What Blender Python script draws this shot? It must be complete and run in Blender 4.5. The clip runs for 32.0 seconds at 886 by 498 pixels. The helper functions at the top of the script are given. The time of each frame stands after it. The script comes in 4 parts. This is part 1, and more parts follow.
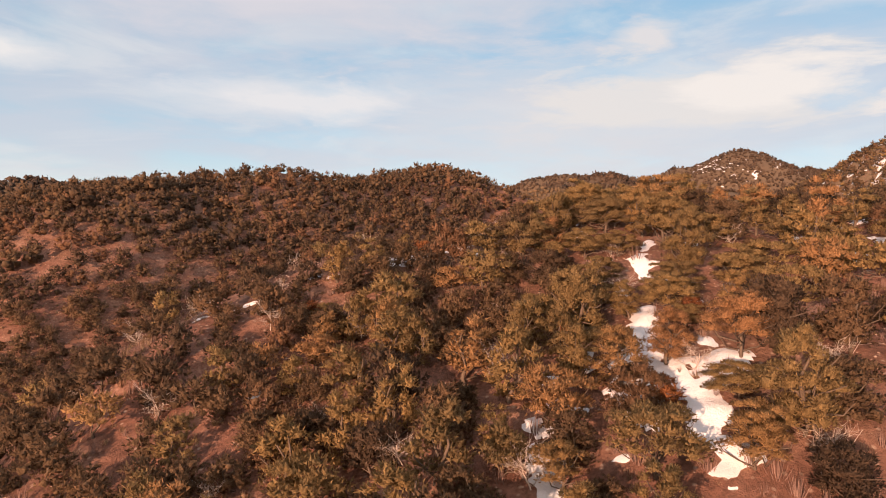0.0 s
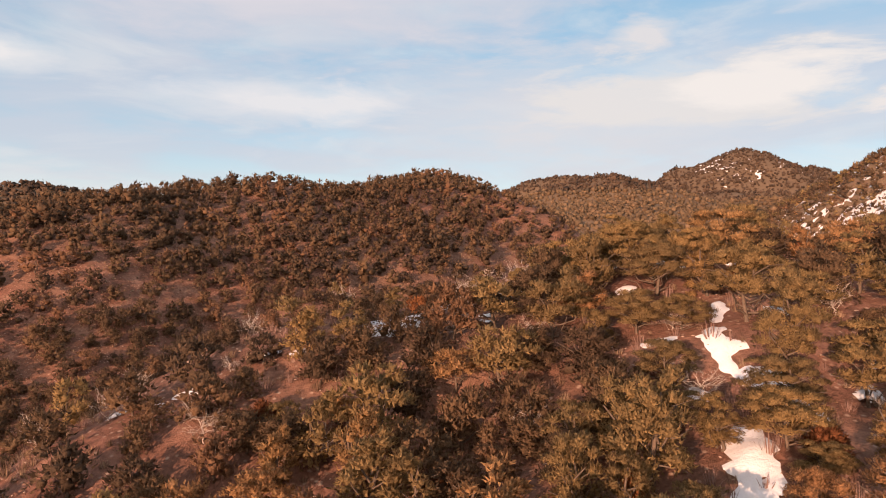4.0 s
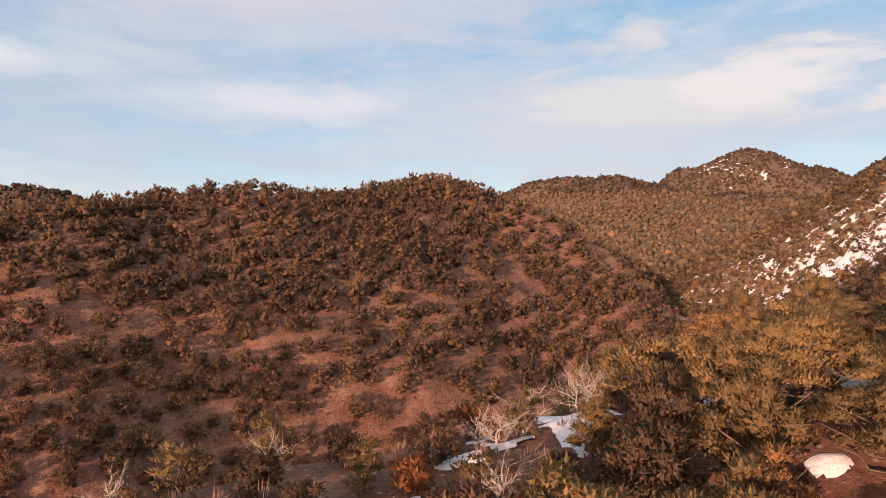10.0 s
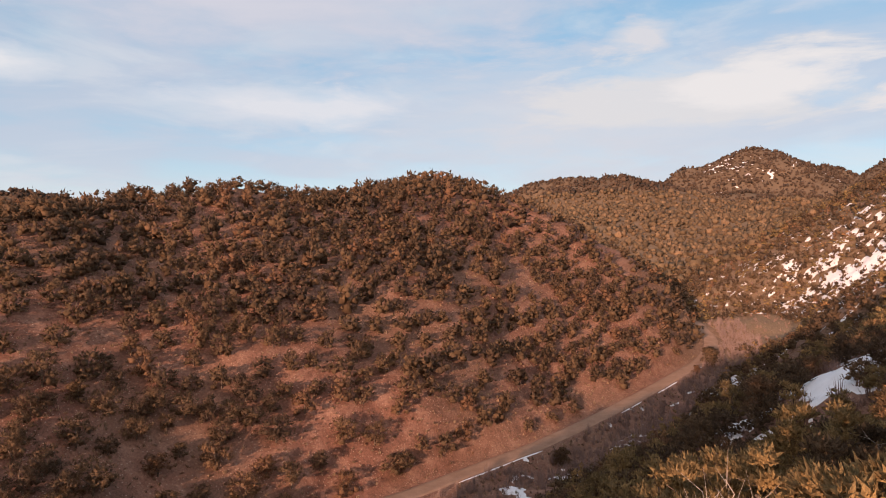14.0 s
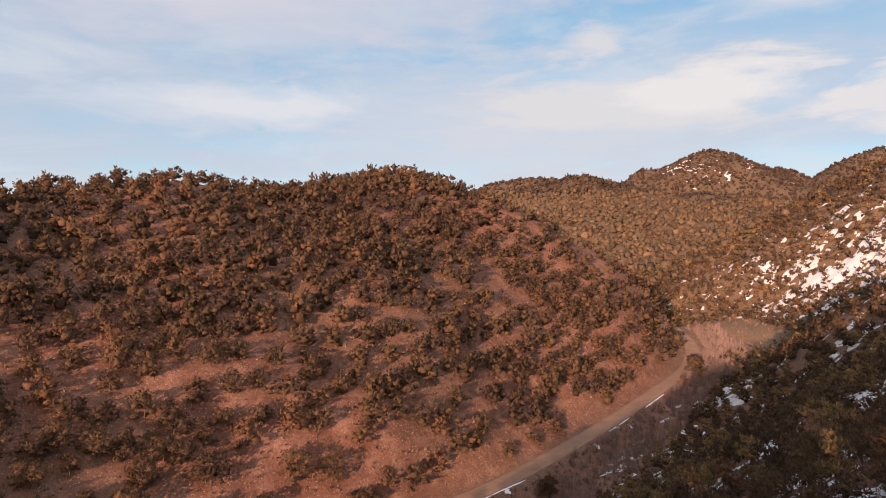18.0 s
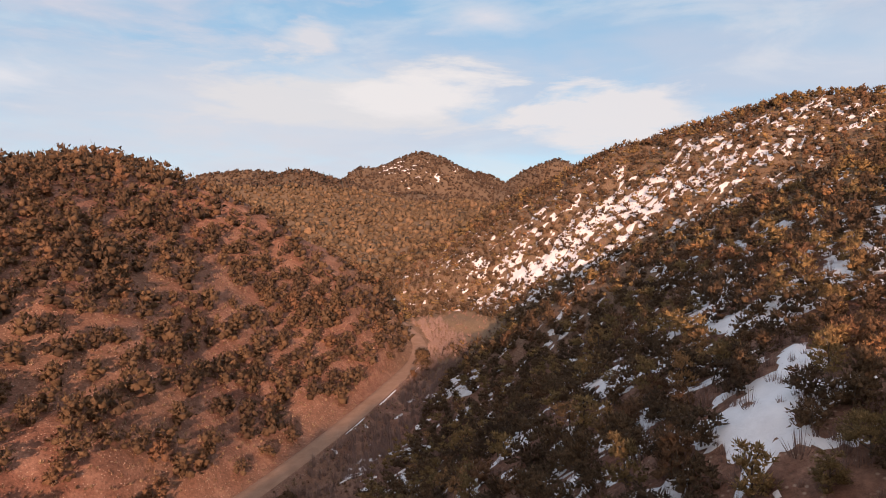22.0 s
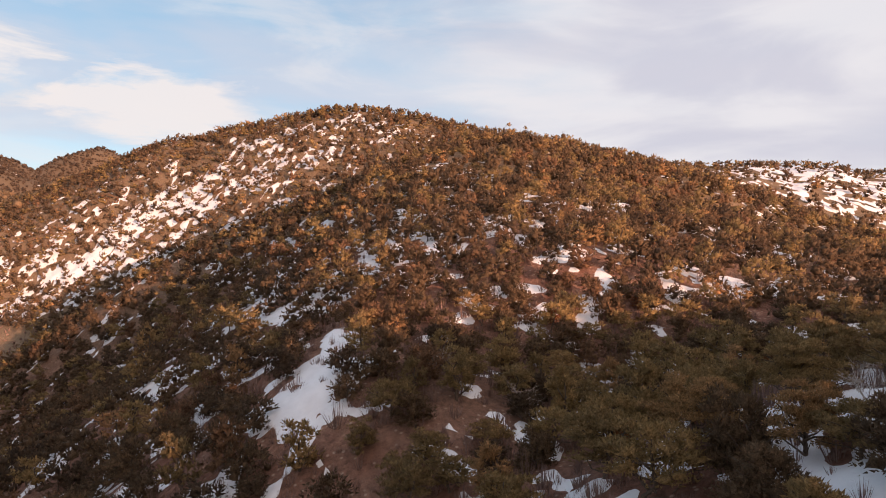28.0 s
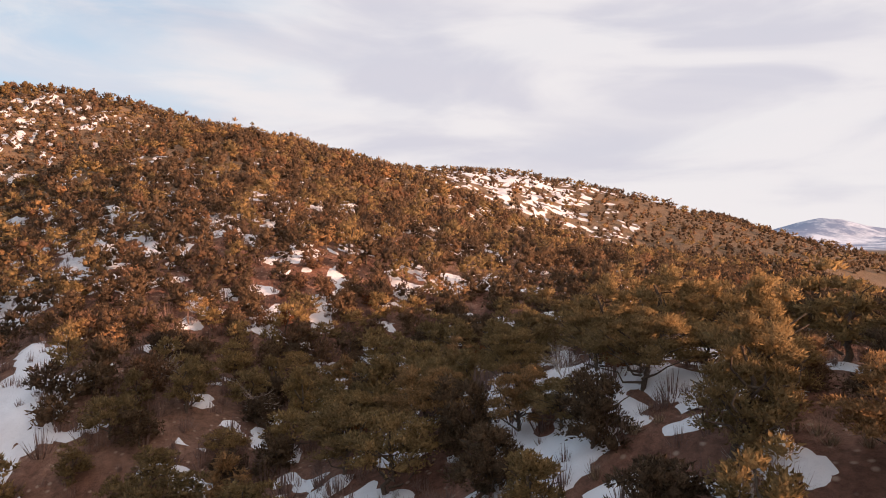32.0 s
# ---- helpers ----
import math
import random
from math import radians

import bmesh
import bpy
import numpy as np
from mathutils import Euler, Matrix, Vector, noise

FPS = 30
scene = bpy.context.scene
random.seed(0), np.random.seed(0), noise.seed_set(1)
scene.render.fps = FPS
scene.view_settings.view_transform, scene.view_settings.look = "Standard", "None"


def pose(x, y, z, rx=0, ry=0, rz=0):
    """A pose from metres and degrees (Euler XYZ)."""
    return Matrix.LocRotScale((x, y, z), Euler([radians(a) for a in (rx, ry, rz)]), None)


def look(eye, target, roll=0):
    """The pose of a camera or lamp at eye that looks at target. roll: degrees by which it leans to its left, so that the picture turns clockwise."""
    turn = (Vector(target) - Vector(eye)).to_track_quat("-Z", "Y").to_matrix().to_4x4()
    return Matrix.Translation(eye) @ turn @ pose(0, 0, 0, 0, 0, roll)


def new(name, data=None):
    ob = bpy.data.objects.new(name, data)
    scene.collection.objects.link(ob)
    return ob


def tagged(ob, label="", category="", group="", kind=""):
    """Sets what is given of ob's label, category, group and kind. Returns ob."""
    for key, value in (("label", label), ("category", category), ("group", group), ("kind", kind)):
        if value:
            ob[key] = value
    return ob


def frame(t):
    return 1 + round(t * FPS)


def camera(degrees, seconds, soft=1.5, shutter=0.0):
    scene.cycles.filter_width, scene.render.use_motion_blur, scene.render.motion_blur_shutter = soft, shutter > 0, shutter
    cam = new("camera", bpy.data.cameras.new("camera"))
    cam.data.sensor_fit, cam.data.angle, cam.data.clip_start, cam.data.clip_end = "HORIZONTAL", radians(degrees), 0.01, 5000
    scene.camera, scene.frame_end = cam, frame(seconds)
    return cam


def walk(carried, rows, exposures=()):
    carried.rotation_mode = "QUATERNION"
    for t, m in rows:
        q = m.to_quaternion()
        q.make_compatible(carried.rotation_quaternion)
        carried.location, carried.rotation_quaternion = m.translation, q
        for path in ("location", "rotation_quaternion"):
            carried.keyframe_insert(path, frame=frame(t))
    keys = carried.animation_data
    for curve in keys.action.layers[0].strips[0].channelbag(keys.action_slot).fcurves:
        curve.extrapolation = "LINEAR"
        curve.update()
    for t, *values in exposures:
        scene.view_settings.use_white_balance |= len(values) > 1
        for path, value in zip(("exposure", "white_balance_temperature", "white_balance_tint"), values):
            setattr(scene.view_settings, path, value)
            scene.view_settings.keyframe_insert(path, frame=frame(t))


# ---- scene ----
cam = camera(66.29, 32.0, soft=0.9)

# seconds, place in metres, heading (clockwise from +y), pitch and roll in degrees
PATH = [
    (0, 0.01, -0.03, -0.01, 2.00, -0.35, 0.71),
    (0.5, 0.12, 1.71, 0.48, 1.96, -0.34, 0.68),
    (1, 0.22, 3.47, 0.97, 1.96, -0.33, 0.61),
    (1.5, 0.30, 5.26, 1.48, 1.96, -0.29, 0.55),
    (2, 0.37, 7.07, 1.99, 1.97, -0.29, 0.50),
    (2.5, 0.42, 8.90, 2.52, 1.97, -0.29, 0.49),
    (3, 0.45, 10.75, 3.05, 1.99, -0.30, 0.40),
    (3.5, 0.46, 12.60, 3.58, 2.00, -0.31, 0.31),
    (5.5, 0.30, 19.89, 5.63, 2.13, -0.39, 0.20),
    (6, 0.31, 21.82, 6.10, 2.14, -0.37, 0.19),
    (6.5, 0.35, 23.80, 6.54, 2.12, -0.36, 0.20),
    (7, 0.40, 25.79, 6.98, 2.14, -0.36, 0.22),
    (7.5, 0.45, 27.78, 7.40, 2.14, -0.35, 0.17),
    (8, 0.48, 29.78, 7.77, 2.14, -0.34, 0.13),
    (8.5, 0.51, 31.79, 8.08, 2.15, -0.29, 0.10),
    (9, 0.53, 33.81, 8.30, 2.20, -0.29, 0.09),
    (9.5, 0.56, 35.83, 8.45, 2.19, -0.32, 0.08),
    (10, 0.62, 37.87, 8.53, 2.17, -0.28, 0.02),
    (10.5, 0.70, 39.94, 8.58, 2.16, -0.28, -0.02),
    (11, 0.82, 42.04, 8.60, 2.17, -0.27, -0.05),
    (11.5, 0.99, 44.15, 8.58, 2.15, -0.25, -0.14),
    (12, 1.19, 46.28, 8.54, 2.10, -0.21, -0.19),
    (12.5, 1.40, 48.42, 8.48, 2.06, -0.15, -0.25),
    (13, 1.56, 50.60, 8.42, 1.99, -0.09, -0.33),
    (13.5, 1.64, 52.86, 8.40, 2.02, -0.07, -0.36),
    (14, 1.63, 55.20, 8.41, 2.05, -0.07, -0.36),
    (14.5, 1.51, 57.68, 8.42, 2.09, -0.08, -0.31),
    (16.5, 0.75, 68.31, 8.25, 2.37, -0.04, -0.23),
    (17, 0.51, 70.97, 8.19, 2.43, -0.03, -0.24),
    (17.5, 0.24, 73.61, 8.13, 2.53, 0.00, -0.22),
    (18, -0.03, 76.17, 8.12, 5.69, 0.01, -0.25),
    (18.5, -0.31, 78.57, 8.13, 8.42, 0.19, -0.15),
    (19, -0.58, 80.70, 8.17, 10.91, 0.04, -0.08),
    (19.5, -0.85, 82.47, 8.22, 13.81, -0.11, -0.02),
    (20, -1.13, 83.83, 8.27, 16.99, -0.21, 0.03),
    (20.5, -1.41, 84.79, 8.31, 20.20, -0.28, 0.07),
    (21, -1.64, 85.41, 8.33, 23.36, -0.33, 0.07),
    (21.5, -1.79, 85.77, 8.34, 26.35, -0.38, 0.03),
    (22, -1.86, 85.94, 8.33, 29.32, -0.40, 0.09),
    (22.5, -1.86, 86.00, 8.30, 32.14, -0.42, 0.12),
    (23, -1.86, 85.99, 8.28, 34.91, -0.40, 0.11),
    (23.5, -1.87, 85.92, 8.26, 37.72, -0.40, 0.10),
    (24, -1.92, 85.84, 8.26, 40.54, -0.40, 0.14),
    (24.5, -1.99, 85.76, 8.27, 43.37, -0.40, 0.13),
    (25, -2.06, 85.70, 8.28, 46.41, -0.41, 0.16),
    (25.5, -2.12, 85.67, 8.28, 50.94, -0.42, 0.17),
    (26, -2.16, 85.66, 8.27, 54.24, -0.40, 0.24),
    (26.5, -2.19, 85.63, 8.24, 57.05, -0.43, 0.29),
    (28.5, -2.42, 85.23, 8.15, 68.49, -0.48, 0.15),
    (29, -2.50, 85.17, 8.15, 71.37, -0.46, 0.12),
    (29.5, -2.55, 85.20, 8.18, 74.25, -0.49, 0.09),
    (30, -2.58, 85.28, 8.21, 77.23, -0.52, 0.14),
    (30.5, -2.60, 85.40, 8.25, 80.16, -0.54, 0.13),
    (31, -2.64, 85.55, 8.28, 83.09, -0.57, 0.05),
    (31.5, -2.70, 85.70, 8.31, 85.81, -0.56, 0.03),
    (32, -2.79, 85.86, 8.35, 88.34, -0.57, 0.02),
]


def stand(x, y, z, heading, pitch, roll):
    a, p = radians(heading), radians(pitch)
    eye = Vector((x, y, z))
    return look(eye, eye + Vector((math.sin(a) * math.cos(p), math.cos(a) * math.cos(p), math.sin(p))), roll)


# the film's camera opens up a little as it turns to the shaded side
LIGHT = ((0, 1.12, 6800, 13), (7, 1.10, 6650, 13), (13, 1.04, 6450, 13), (18, 1.04, 6450, 13), (24, 1.09, 6450, 13.5), (28, 1.17, 6650, 14), (32, 1.22, 6800, 14))
walk(cam, [(row[0], stand(*row[1:])) for row in PATH], LIGHT)

# ---------------------------------------------------------------- light
SUN_FROM, SUN_UP = 208.0, 6.7  # compass heading the sun stands at (clockwise from +y) and its height, degrees

sun_data = bpy.data.lights.new("sun", "SUN")
sun_data.energy, sun_data.angle, sun_data.color = 4.8, radians(0.6), (1.0, 0.58, 0.38)
sun = new("sun", sun_data)
sa, se = radians(SUN_FROM), radians(SUN_UP)
sun_way = Vector((math.sin(sa) * math.cos(se), math.cos(sa) * math.cos(se), math.sin(se)))
sun.matrix_world = look(sun_way * 400, (0, 0, 0))

world = bpy.data.worlds.new("winter_sky")
scene.world = world
world.use_nodes = True
wn, wl = world.node_tree.nodes, world.node_tree.links
wn.clear()


def wnode(kind, **values):
    n = wn.new(kind)
    for key, value in values.items():
        n.inputs[key].default_value = value
    return n


def wmath(op, a, b=None, c=None, clamp=False):
    n = wn.new("ShaderNodeMath")
    n.operation, n.use_clamp = op, clamp
    for i, v in enumerate((a, b, c)):
        if v is None:
            continue
        if isinstance(v, (int, float)):
            n.inputs[i].default_value = v
        else:
            wl.new(v, n.inputs[i])
    return n.outputs[0]


def wramp(value, stops):
    n = wn.new("ShaderNodeValToRGB")
    n.color_ramp.interpolation = "EASE"
    while len(n.color_ramp.elements) < len(stops):
        n.color_ramp.elements.new(0.5)
    for e, (at, col) in zip(n.color_ramp.elements, stops):
        e.position, e.color = at, (*col, 1) if not isinstance(col, (int, float)) else (col, col, col, 1)
    wl.new(value, n.inputs[0])
    return n.outputs[0]


def wmix(fac, a, b):
    n = wn.new("ShaderNodeMix")
    n.data_type = "RGBA"
    for sock, v in ((n.inputs[0], fac), (n.inputs[6], a), (n.inputs[7], b)):
        if isinstance(v, (int, float)):
            sock.default_value = v
        elif isinstance(v, tuple):
            sock.default_value = (*v, 1)
        else:
            wl.new(v, sock)
    return n.outputs[2]


sky = wn.new("ShaderNodeTexSky")
sky.sky_type, sky.sun_disc = "NISHITA", False
sky.sun_elevation, sky.sun_rotation = se, sa
sky.air_density, sky.dust_density, sky.ozone_density, sky.altitude = 1.0, 0.6, 1.5, 2300
coord = wn.new("ShaderNodeTexCoord")
sep = wn.new("ShaderNodeSeparateXYZ")
wl.new(coord.outputs["Generated"], sep.inputs[0])
dx, dy, dz = sep.outputs
heading = wmath("MULTIPLY", wmath("ARCTAN2", dx, dy), 57.2958)  # degrees clockwise from +y
height = wmath("MULTIPLY", wmath("ARCSINE", dz), 57.2958)
flat = wn.new("ShaderNodeCombineXYZ")  # cloud plane overhead
zz = wmath("ADD", wmath("MAXIMUM", dz, 0.0), 0.10)
wl.new(wmath("DIVIDE", dx, zz), flat.inputs[0])
wl.new(wmath("DIVIDE", dy, zz), flat.inputs[1])


def wnoise(scale, detail, rough, vec, distortion=0.0):
    n = wn.new("ShaderNodeTexNoise")
    n.inputs["Scale"].default_value, n.inputs["Detail"].default_value = scale, detail
    n.inputs["Roughness"].default_value, n.inputs["Distortion"].default_value = rough, distortion
    wl.new(vec, n.inputs["Vector"])
    return n.outputs["Fac"]


span = wn.new("ShaderNodeCombineXYZ")  # heading and height, clouds drawn out along the horizon
wl.new(wmath("MULTIPLY", heading, 0.03), span.inputs[0])
wl.new(wmath("MULTIPLY", height, 0.11), span.inputs[1])
veil_noise = wnoise(0.9, 4, 0.52, flat.outputs[0], 0.4)
fray = wnoise(2.2, 6, 0.58, span.outputs[0], 0.5)
fine = wnoise(6.0, 5, 0.6, span.outputs[0], 0.3)


def bank(at, up, wide, tall, edge=0.55, under=1.0):
    """A cloud bank round a heading and a height, its edge frayed; under: how much flatter it is below."""
    a = wmath("DIVIDE", wmath("SUBTRACT", heading, at), wide)
    b = wmath("DIVIDE", wmath("SUBTRACT", height, up), tall)
    b = wmath("MULTIPLY", b, wmath("ADD", 1.0, wmath("MULTIPLY", wmath("LESS_THAN", b, 0.0), under - 1.0)))
    r = wmath("SQRT", wmath("ADD", wmath("MULTIPLY", a, a), wmath("MULTIPLY", b, b)))
    r = wmath("ADD", r, wmath("MULTIPLY", wmath("SUBTRACT", fray, 0.5), 2.0))
    r = wmath("ADD", r, wmath("MULTIPLY", wmath("SUBTRACT", fine, 0.5), 0.9))
    return wmath("DIVIDE", wmath("SUBTRACT", 1.0, r), edge, clamp=True)


clear = wmix(wramp(wmath("DIVIDE", height, 40.0), ((0.0, 0.0), (0.5, 1.0))), (0.62, 0.74, 0.82), (0.34, 0.60, 0.80))
blue = wn.new("ShaderNodeMix")
blue.data_type, blue.blend_type = "RGBA", "ADD"
blue.inputs[0].default_value = 1.0
dim = wn.new("ShaderNodeVectorMath")
dim.operation = "SCALE"
dim.inputs["Scale"].default_value = 0.07
wl.new(sky.outputs[0], dim.inputs[0])
wl.new(dim.outputs[0], blue.inputs[6])
haze = wn.new("ShaderNodeVectorMath")
haze.operation = "SCALE"
haze.inputs["Scale"].default_value = 0.62
wl.new(clear, haze.inputs[0])
wl.new(haze.outputs[0], blue.inputs[7])
air = blue.outputs[2]
veil = wramp(veil_noise, ((0.36, 0.0), (0.62, 0.85)))
air = wmix(wmath("MULTIPLY", veil, 0.75), air, (0.60, 0.63, 0.72))
streak = wramp(fray, ((0.45, 0.0), (0.68, 0.8)))
air = wmix(wmath("MULTIPLY", streak, 0.6), air, (0.76, 0.78, 0.80))
low = wramp(wmath("DIVIDE", height, 12.0), ((0.0, 1.0), (0.7, 0.0)))
air = wmix(wmath("MULTIPLY", low, 0.55), air, (0.80, 0.80, 0.80))
for at, up, wide, tall, edge, shade, under in ((-22, 21, 42, 8.5, 1.2, (0.63, 0.64, 0.72), 1.0), (-10, 22, 30, 8.0, 0.9, (0.66, 0.67, 0.74), 1.0), (14, 10.0, 26, 6.5, 1.0, (0.70, 0.71, 0.75), 1.0), (-11, 11.6, 13, 2.0, 0.7, (0.78, 0.79, 0.82), 1.0),
                                               (22, 11.6, 13, 3.6, 0.35, (0.76, 0.75, 0.75), 1.3), (26, 12.2, 9, 2.4, 0.4, (0.86, 0.83, 0.81), 1.2), (43, 10.0, 8, 3.0, 0.3, (0.82, 0.79, 0.78), 1.3),
                                               (18.5, 16.6, 3.2, 1.5, 0.6, (0.74, 0.73, 0.75), 1.0), (-32, 13.4, 7, 1.6, 0.7, (0.82, 0.82, 0.83), 1.0), (33, 18.5, 6, 1.6, 0.9, (0.74, 0.74, 0.78), 1.0)):
    air = wmix(wmath("MULTIPLY", bank(at, up, wide, tall, edge, under), 0.92), air, shade)
east = wramp(wmath("DIVIDE", wmath("SUBTRACT", wmath("ADD", heading, wmath("MULTIPLY", fray, 30.0)), 62.0), 60.0), ((0.0, 0.0), (0.55, 1.0)))
grey = wmix(wramp(wnoise(1.6, 5, 0.5, span.outputs[0], 0.6), ((0.36, 0.0), (0.60, 1.0))), (0.60, 0.61, 0.69), (0.76, 0.76, 0.79))
air = wmix(wmath("MULTIPLY", east, 0.93), air, grey)
# the sky round the low sun glows warm through thin cloud
facing = wn.new("ShaderNodeVectorMath")
facing.operation = "DOT_PRODUCT"
wl.new(coord.outputs["Generated"], facing.inputs[0])
facing.inputs[1].default_value = sun_way
air = wmix(wramp(facing.outputs["Value"], ((0.05, 0.0), (0.8, 0.8))), air, (1.15, 0.86, 0.68))
# a veiled sky is brighter towards the zenith
lifted = wn.new("ShaderNodeVectorMath")
lifted.operation = "SCALE"
wl.new(air, lifted.inputs[0])
wl.new(wmath("ADD", 1.0, wmath("MULTIPLY", wramp(wmath("DIVIDE", height, 90.0), ((0.22, 0.0), (0.75, 1.0))), 0.45)), lifted.inputs["Scale"])
air = lifted.outputs[0]
backdrop = wnode("ShaderNodeBackground", Strength=0.475)
wl.new(air, backdrop.inputs[0])
wout = wn.new("ShaderNodeOutputWorld")
wl.new(backdrop.outputs[0], wout.inputs[0])

# ---------------------------------------------------------------- materials


def material(name, rough=0.9):
    m = bpy.data.materials.new(name)
    m.use_nodes = True
    b = m.node_tree.nodes["Principled BSDF"]
    b.inputs["Roughness"].default_value = rough
    b.inputs["Specular IOR Level"].default_value = 0.15
    return m, m.node_tree.nodes, m.node_tree.links, b


def noise_tex(n, l, scale, detail=4.0, rough=0.55, where=None):
    t = n.new("ShaderNodeTexNoise")
    t.inputs["Scale"].default_value, t.inputs["Detail"].default_value, t.inputs["Roughness"].default_value = scale, detail, rough
    if where:
        l.new(where, t.inputs["Vector"])
    return t.outputs["Fac"]


def ramp(n, l, value, stops):
    r = n.new("ShaderNodeValToRGB")
    while len(r.color_ramp.elements) < len(stops):
        r.color_ramp.elements.new(0.5)
    for e, (at, col) in zip(r.color_ramp.elements, stops):
        e.position, e.color = at, (*col, 1) if isinstance(col, tuple) else (col, col, col, 1)
    l.new(value, r.inputs[0])
    return r.outputs[0]


def blend(n, l, fac, a, b, kind="MIX"):
    m = n.new("ShaderNodeMix")
    m.data_type, m.blend_type = "RGBA", kind
    for sock, v in ((m.inputs[0], fac), (m.inputs[6], a), (m.inputs[7], b)):
        if isinstance(v, (int, float)):
            sock.default_value = v
        elif isinstance(v, tuple):
            sock.default_value = (*v, 1)
        else:
            l.new(v, sock)
    return m.outputs[2]


def bumped(n, l, b, value, strength, distance):
    u = n.new("ShaderNodeBump")
    u.inputs["Strength"].default_value, u.inputs["Distance"].default_value = strength, distance
    l.new(value, u.inputs["Height"])
    l.new(u.outputs[0], b.inputs["Normal"])


def soil_material():
    m, n, l, b = material("red_soil", 0.95)
    where = n.new("ShaderNodeTexCoord").outputs["Object"]
    broad = noise_tex(n, l, 0.03, 5, 0.6, where)
    patch = noise_tex(n, l, 0.25, 6, 0.65, where)
    grain = noise_tex(n, l, 2.2, 6, 0.75, where)
    c = ramp(n, l, patch, ((0.30, (0.122, 0.060, 0.044)), (0.50, (0.192, 0.096, 0.070)), (0.68, (0.30, 0.170, 0.126))))
    c = blend(n, l, ramp(n, l, broad, ((0.40, 0.0), (0.65, 0.6))), c, (0.175, 0.110, 0.078))
    c = blend(n, l, 0.75, c, ramp(n, l, grain, ((0.32, (0.34, 0.32, 0.31)), (0.5, (0.85, 0.84, 0.83)), (0.68, (1.3, 1.27, 1.22)))), "MULTIPLY")
    split = n.new("ShaderNodeSeparateXYZ")
    l.new(where, split.inputs[0])
    grassy = n.new("ShaderNodeMapRange")
    grassy.inputs["From Min"].default_value, grassy.inputs["From Max"].default_value, grassy.inputs["To Max"].default_value = 75.0, 130.0, 0.8
    l.new(split.outputs[0], grassy.inputs["Value"])
    c = blend(n, l, grassy.outputs[0], c, ramp(n, l, grain, ((0.3, (0.100, 0.072, 0.045)), (0.7, (0.225, 0.162, 0.100)))))
    stones = n.new("ShaderNodeTexVoronoi")
    stones.inputs["Scale"].default_value = 1.6
    l.new(where, stones.inputs["Vector"])
    c = blend(n, l, ramp(n, l, stones.outputs["Distance"], ((0.10, 0.55), (0.24, 0.0))), c, (0.44, 0.34, 0.27))
    far = n.new("ShaderNodeAttribute")
    far.attribute_name = "tone"
    cover = ramp(n, l, noise_tex(n, l, 0.02, 8, 0.8, where), ((0.35, (0.100, 0.070, 0.047)), (0.7, (0.155, 0.108, 0.070))))
    c = blend(n, l, far.outputs["Fac"], c, cover)
    # beyond 2.6 km: mountain snow, with the blue of distance haze painted in
    far_snow_haze = n.new("ShaderNodeMath")
    far_snow_haze.operation, far_snow_haze.use_clamp = "SUBTRACT", True
    l.new(far.outputs["Fac"], far_snow_haze.inputs[0])
    far_snow_haze.inputs[1].default_value = 1.0
    c = blend(n, l, far_snow_haze.outputs[0], c, ramp(n, l, noise_tex(n, l, 0.004, 6, 0.7, where), ((0.42, (0.20, 0.25, 0.36)), (0.58, (0.62, 0.66, 0.74)))))
    l.new(c, b.inputs["Base Color"])
    bumped(n, l, b, blend(n, l, 0.5, grain, patch), 0.9, 0.5)
    return m


def leaf_material(name, tones, through_light=0.4):
    """Needles; tones from dark to light, by tree and by tuft."""
    m, n, l, b = material(name, 0.75)
    at = n.new("ShaderNodeAttribute")
    at.attribute_name = "tone"
    own = n.new("ShaderNodeObjectInfo").outputs["Random"]
    tuft = n.new("ShaderNodeNewGeometry").outputs["Random Per Island"]
    mix = n.new("ShaderNodeMath")
    mix.operation = "ADD"
    l.new(at.outputs["Fac"], mix.inputs[0])
    l.new(own, mix.inputs[1])
    frac = n.new("ShaderNodeMath")
    frac.operation = "FRACT"
    l.new(mix.outputs[0], frac.inputs[0])
    c = ramp(n, l, frac.outputs[0], tones)
    c = blend(n, l, 0.8, c, ramp(n, l, tuft, ((0.0, (0.55, 0.54, 0.54)), (0.6, (1.0, 1.0, 1.0)), (1.0, (1.3, 1.27, 1.22)))), "MULTIPLY")
    where = n.new("ShaderNodeTexCoord").outputs["Object"]
    speckle = noise_tex(n, l, 11.0, 3, 0.7, where)
    c = blend(n, l, 0.85, c, ramp(n, l, speckle, ((0.36, (0.62, 0.62, 0.63)), (0.50, (0.95, 0.95, 0.95)), (0.64, (1.3, 1.28, 1.24)))), "MULTIPLY")
    bumped(n, l, b, speckle, 0.8, 0.12)
    l.new(c, b.inputs["Base Color"])
    thin = n.new("ShaderNodeBsdfTranslucent")
    l.new(c, thin.inputs["Color"])
    both = n.new("ShaderNodeMixShader")
    both.inputs[0].default_value = through_light
    l.new(b.outputs[0], both.inputs[1])
    l.new(thin.outputs[0], both.inputs[2])
    l.new(both.outputs[0], n["Material Output"].inputs["Surface"])
    return m


def bark_material(name, dark, light):
    m, n, l, b = material(name, 0.9)
    where = n.new("ShaderNodeTexCoord").outputs["Object"]
    g = noise_tex(n, l, 9.0, 5, 0.7, where)
    l.new(ramp(n, l, g, ((0.3, dark), (0.7, light))), b.inputs["Base Color"])
    bumped(n, l, b, g, 0.6, 0.04)
    return m


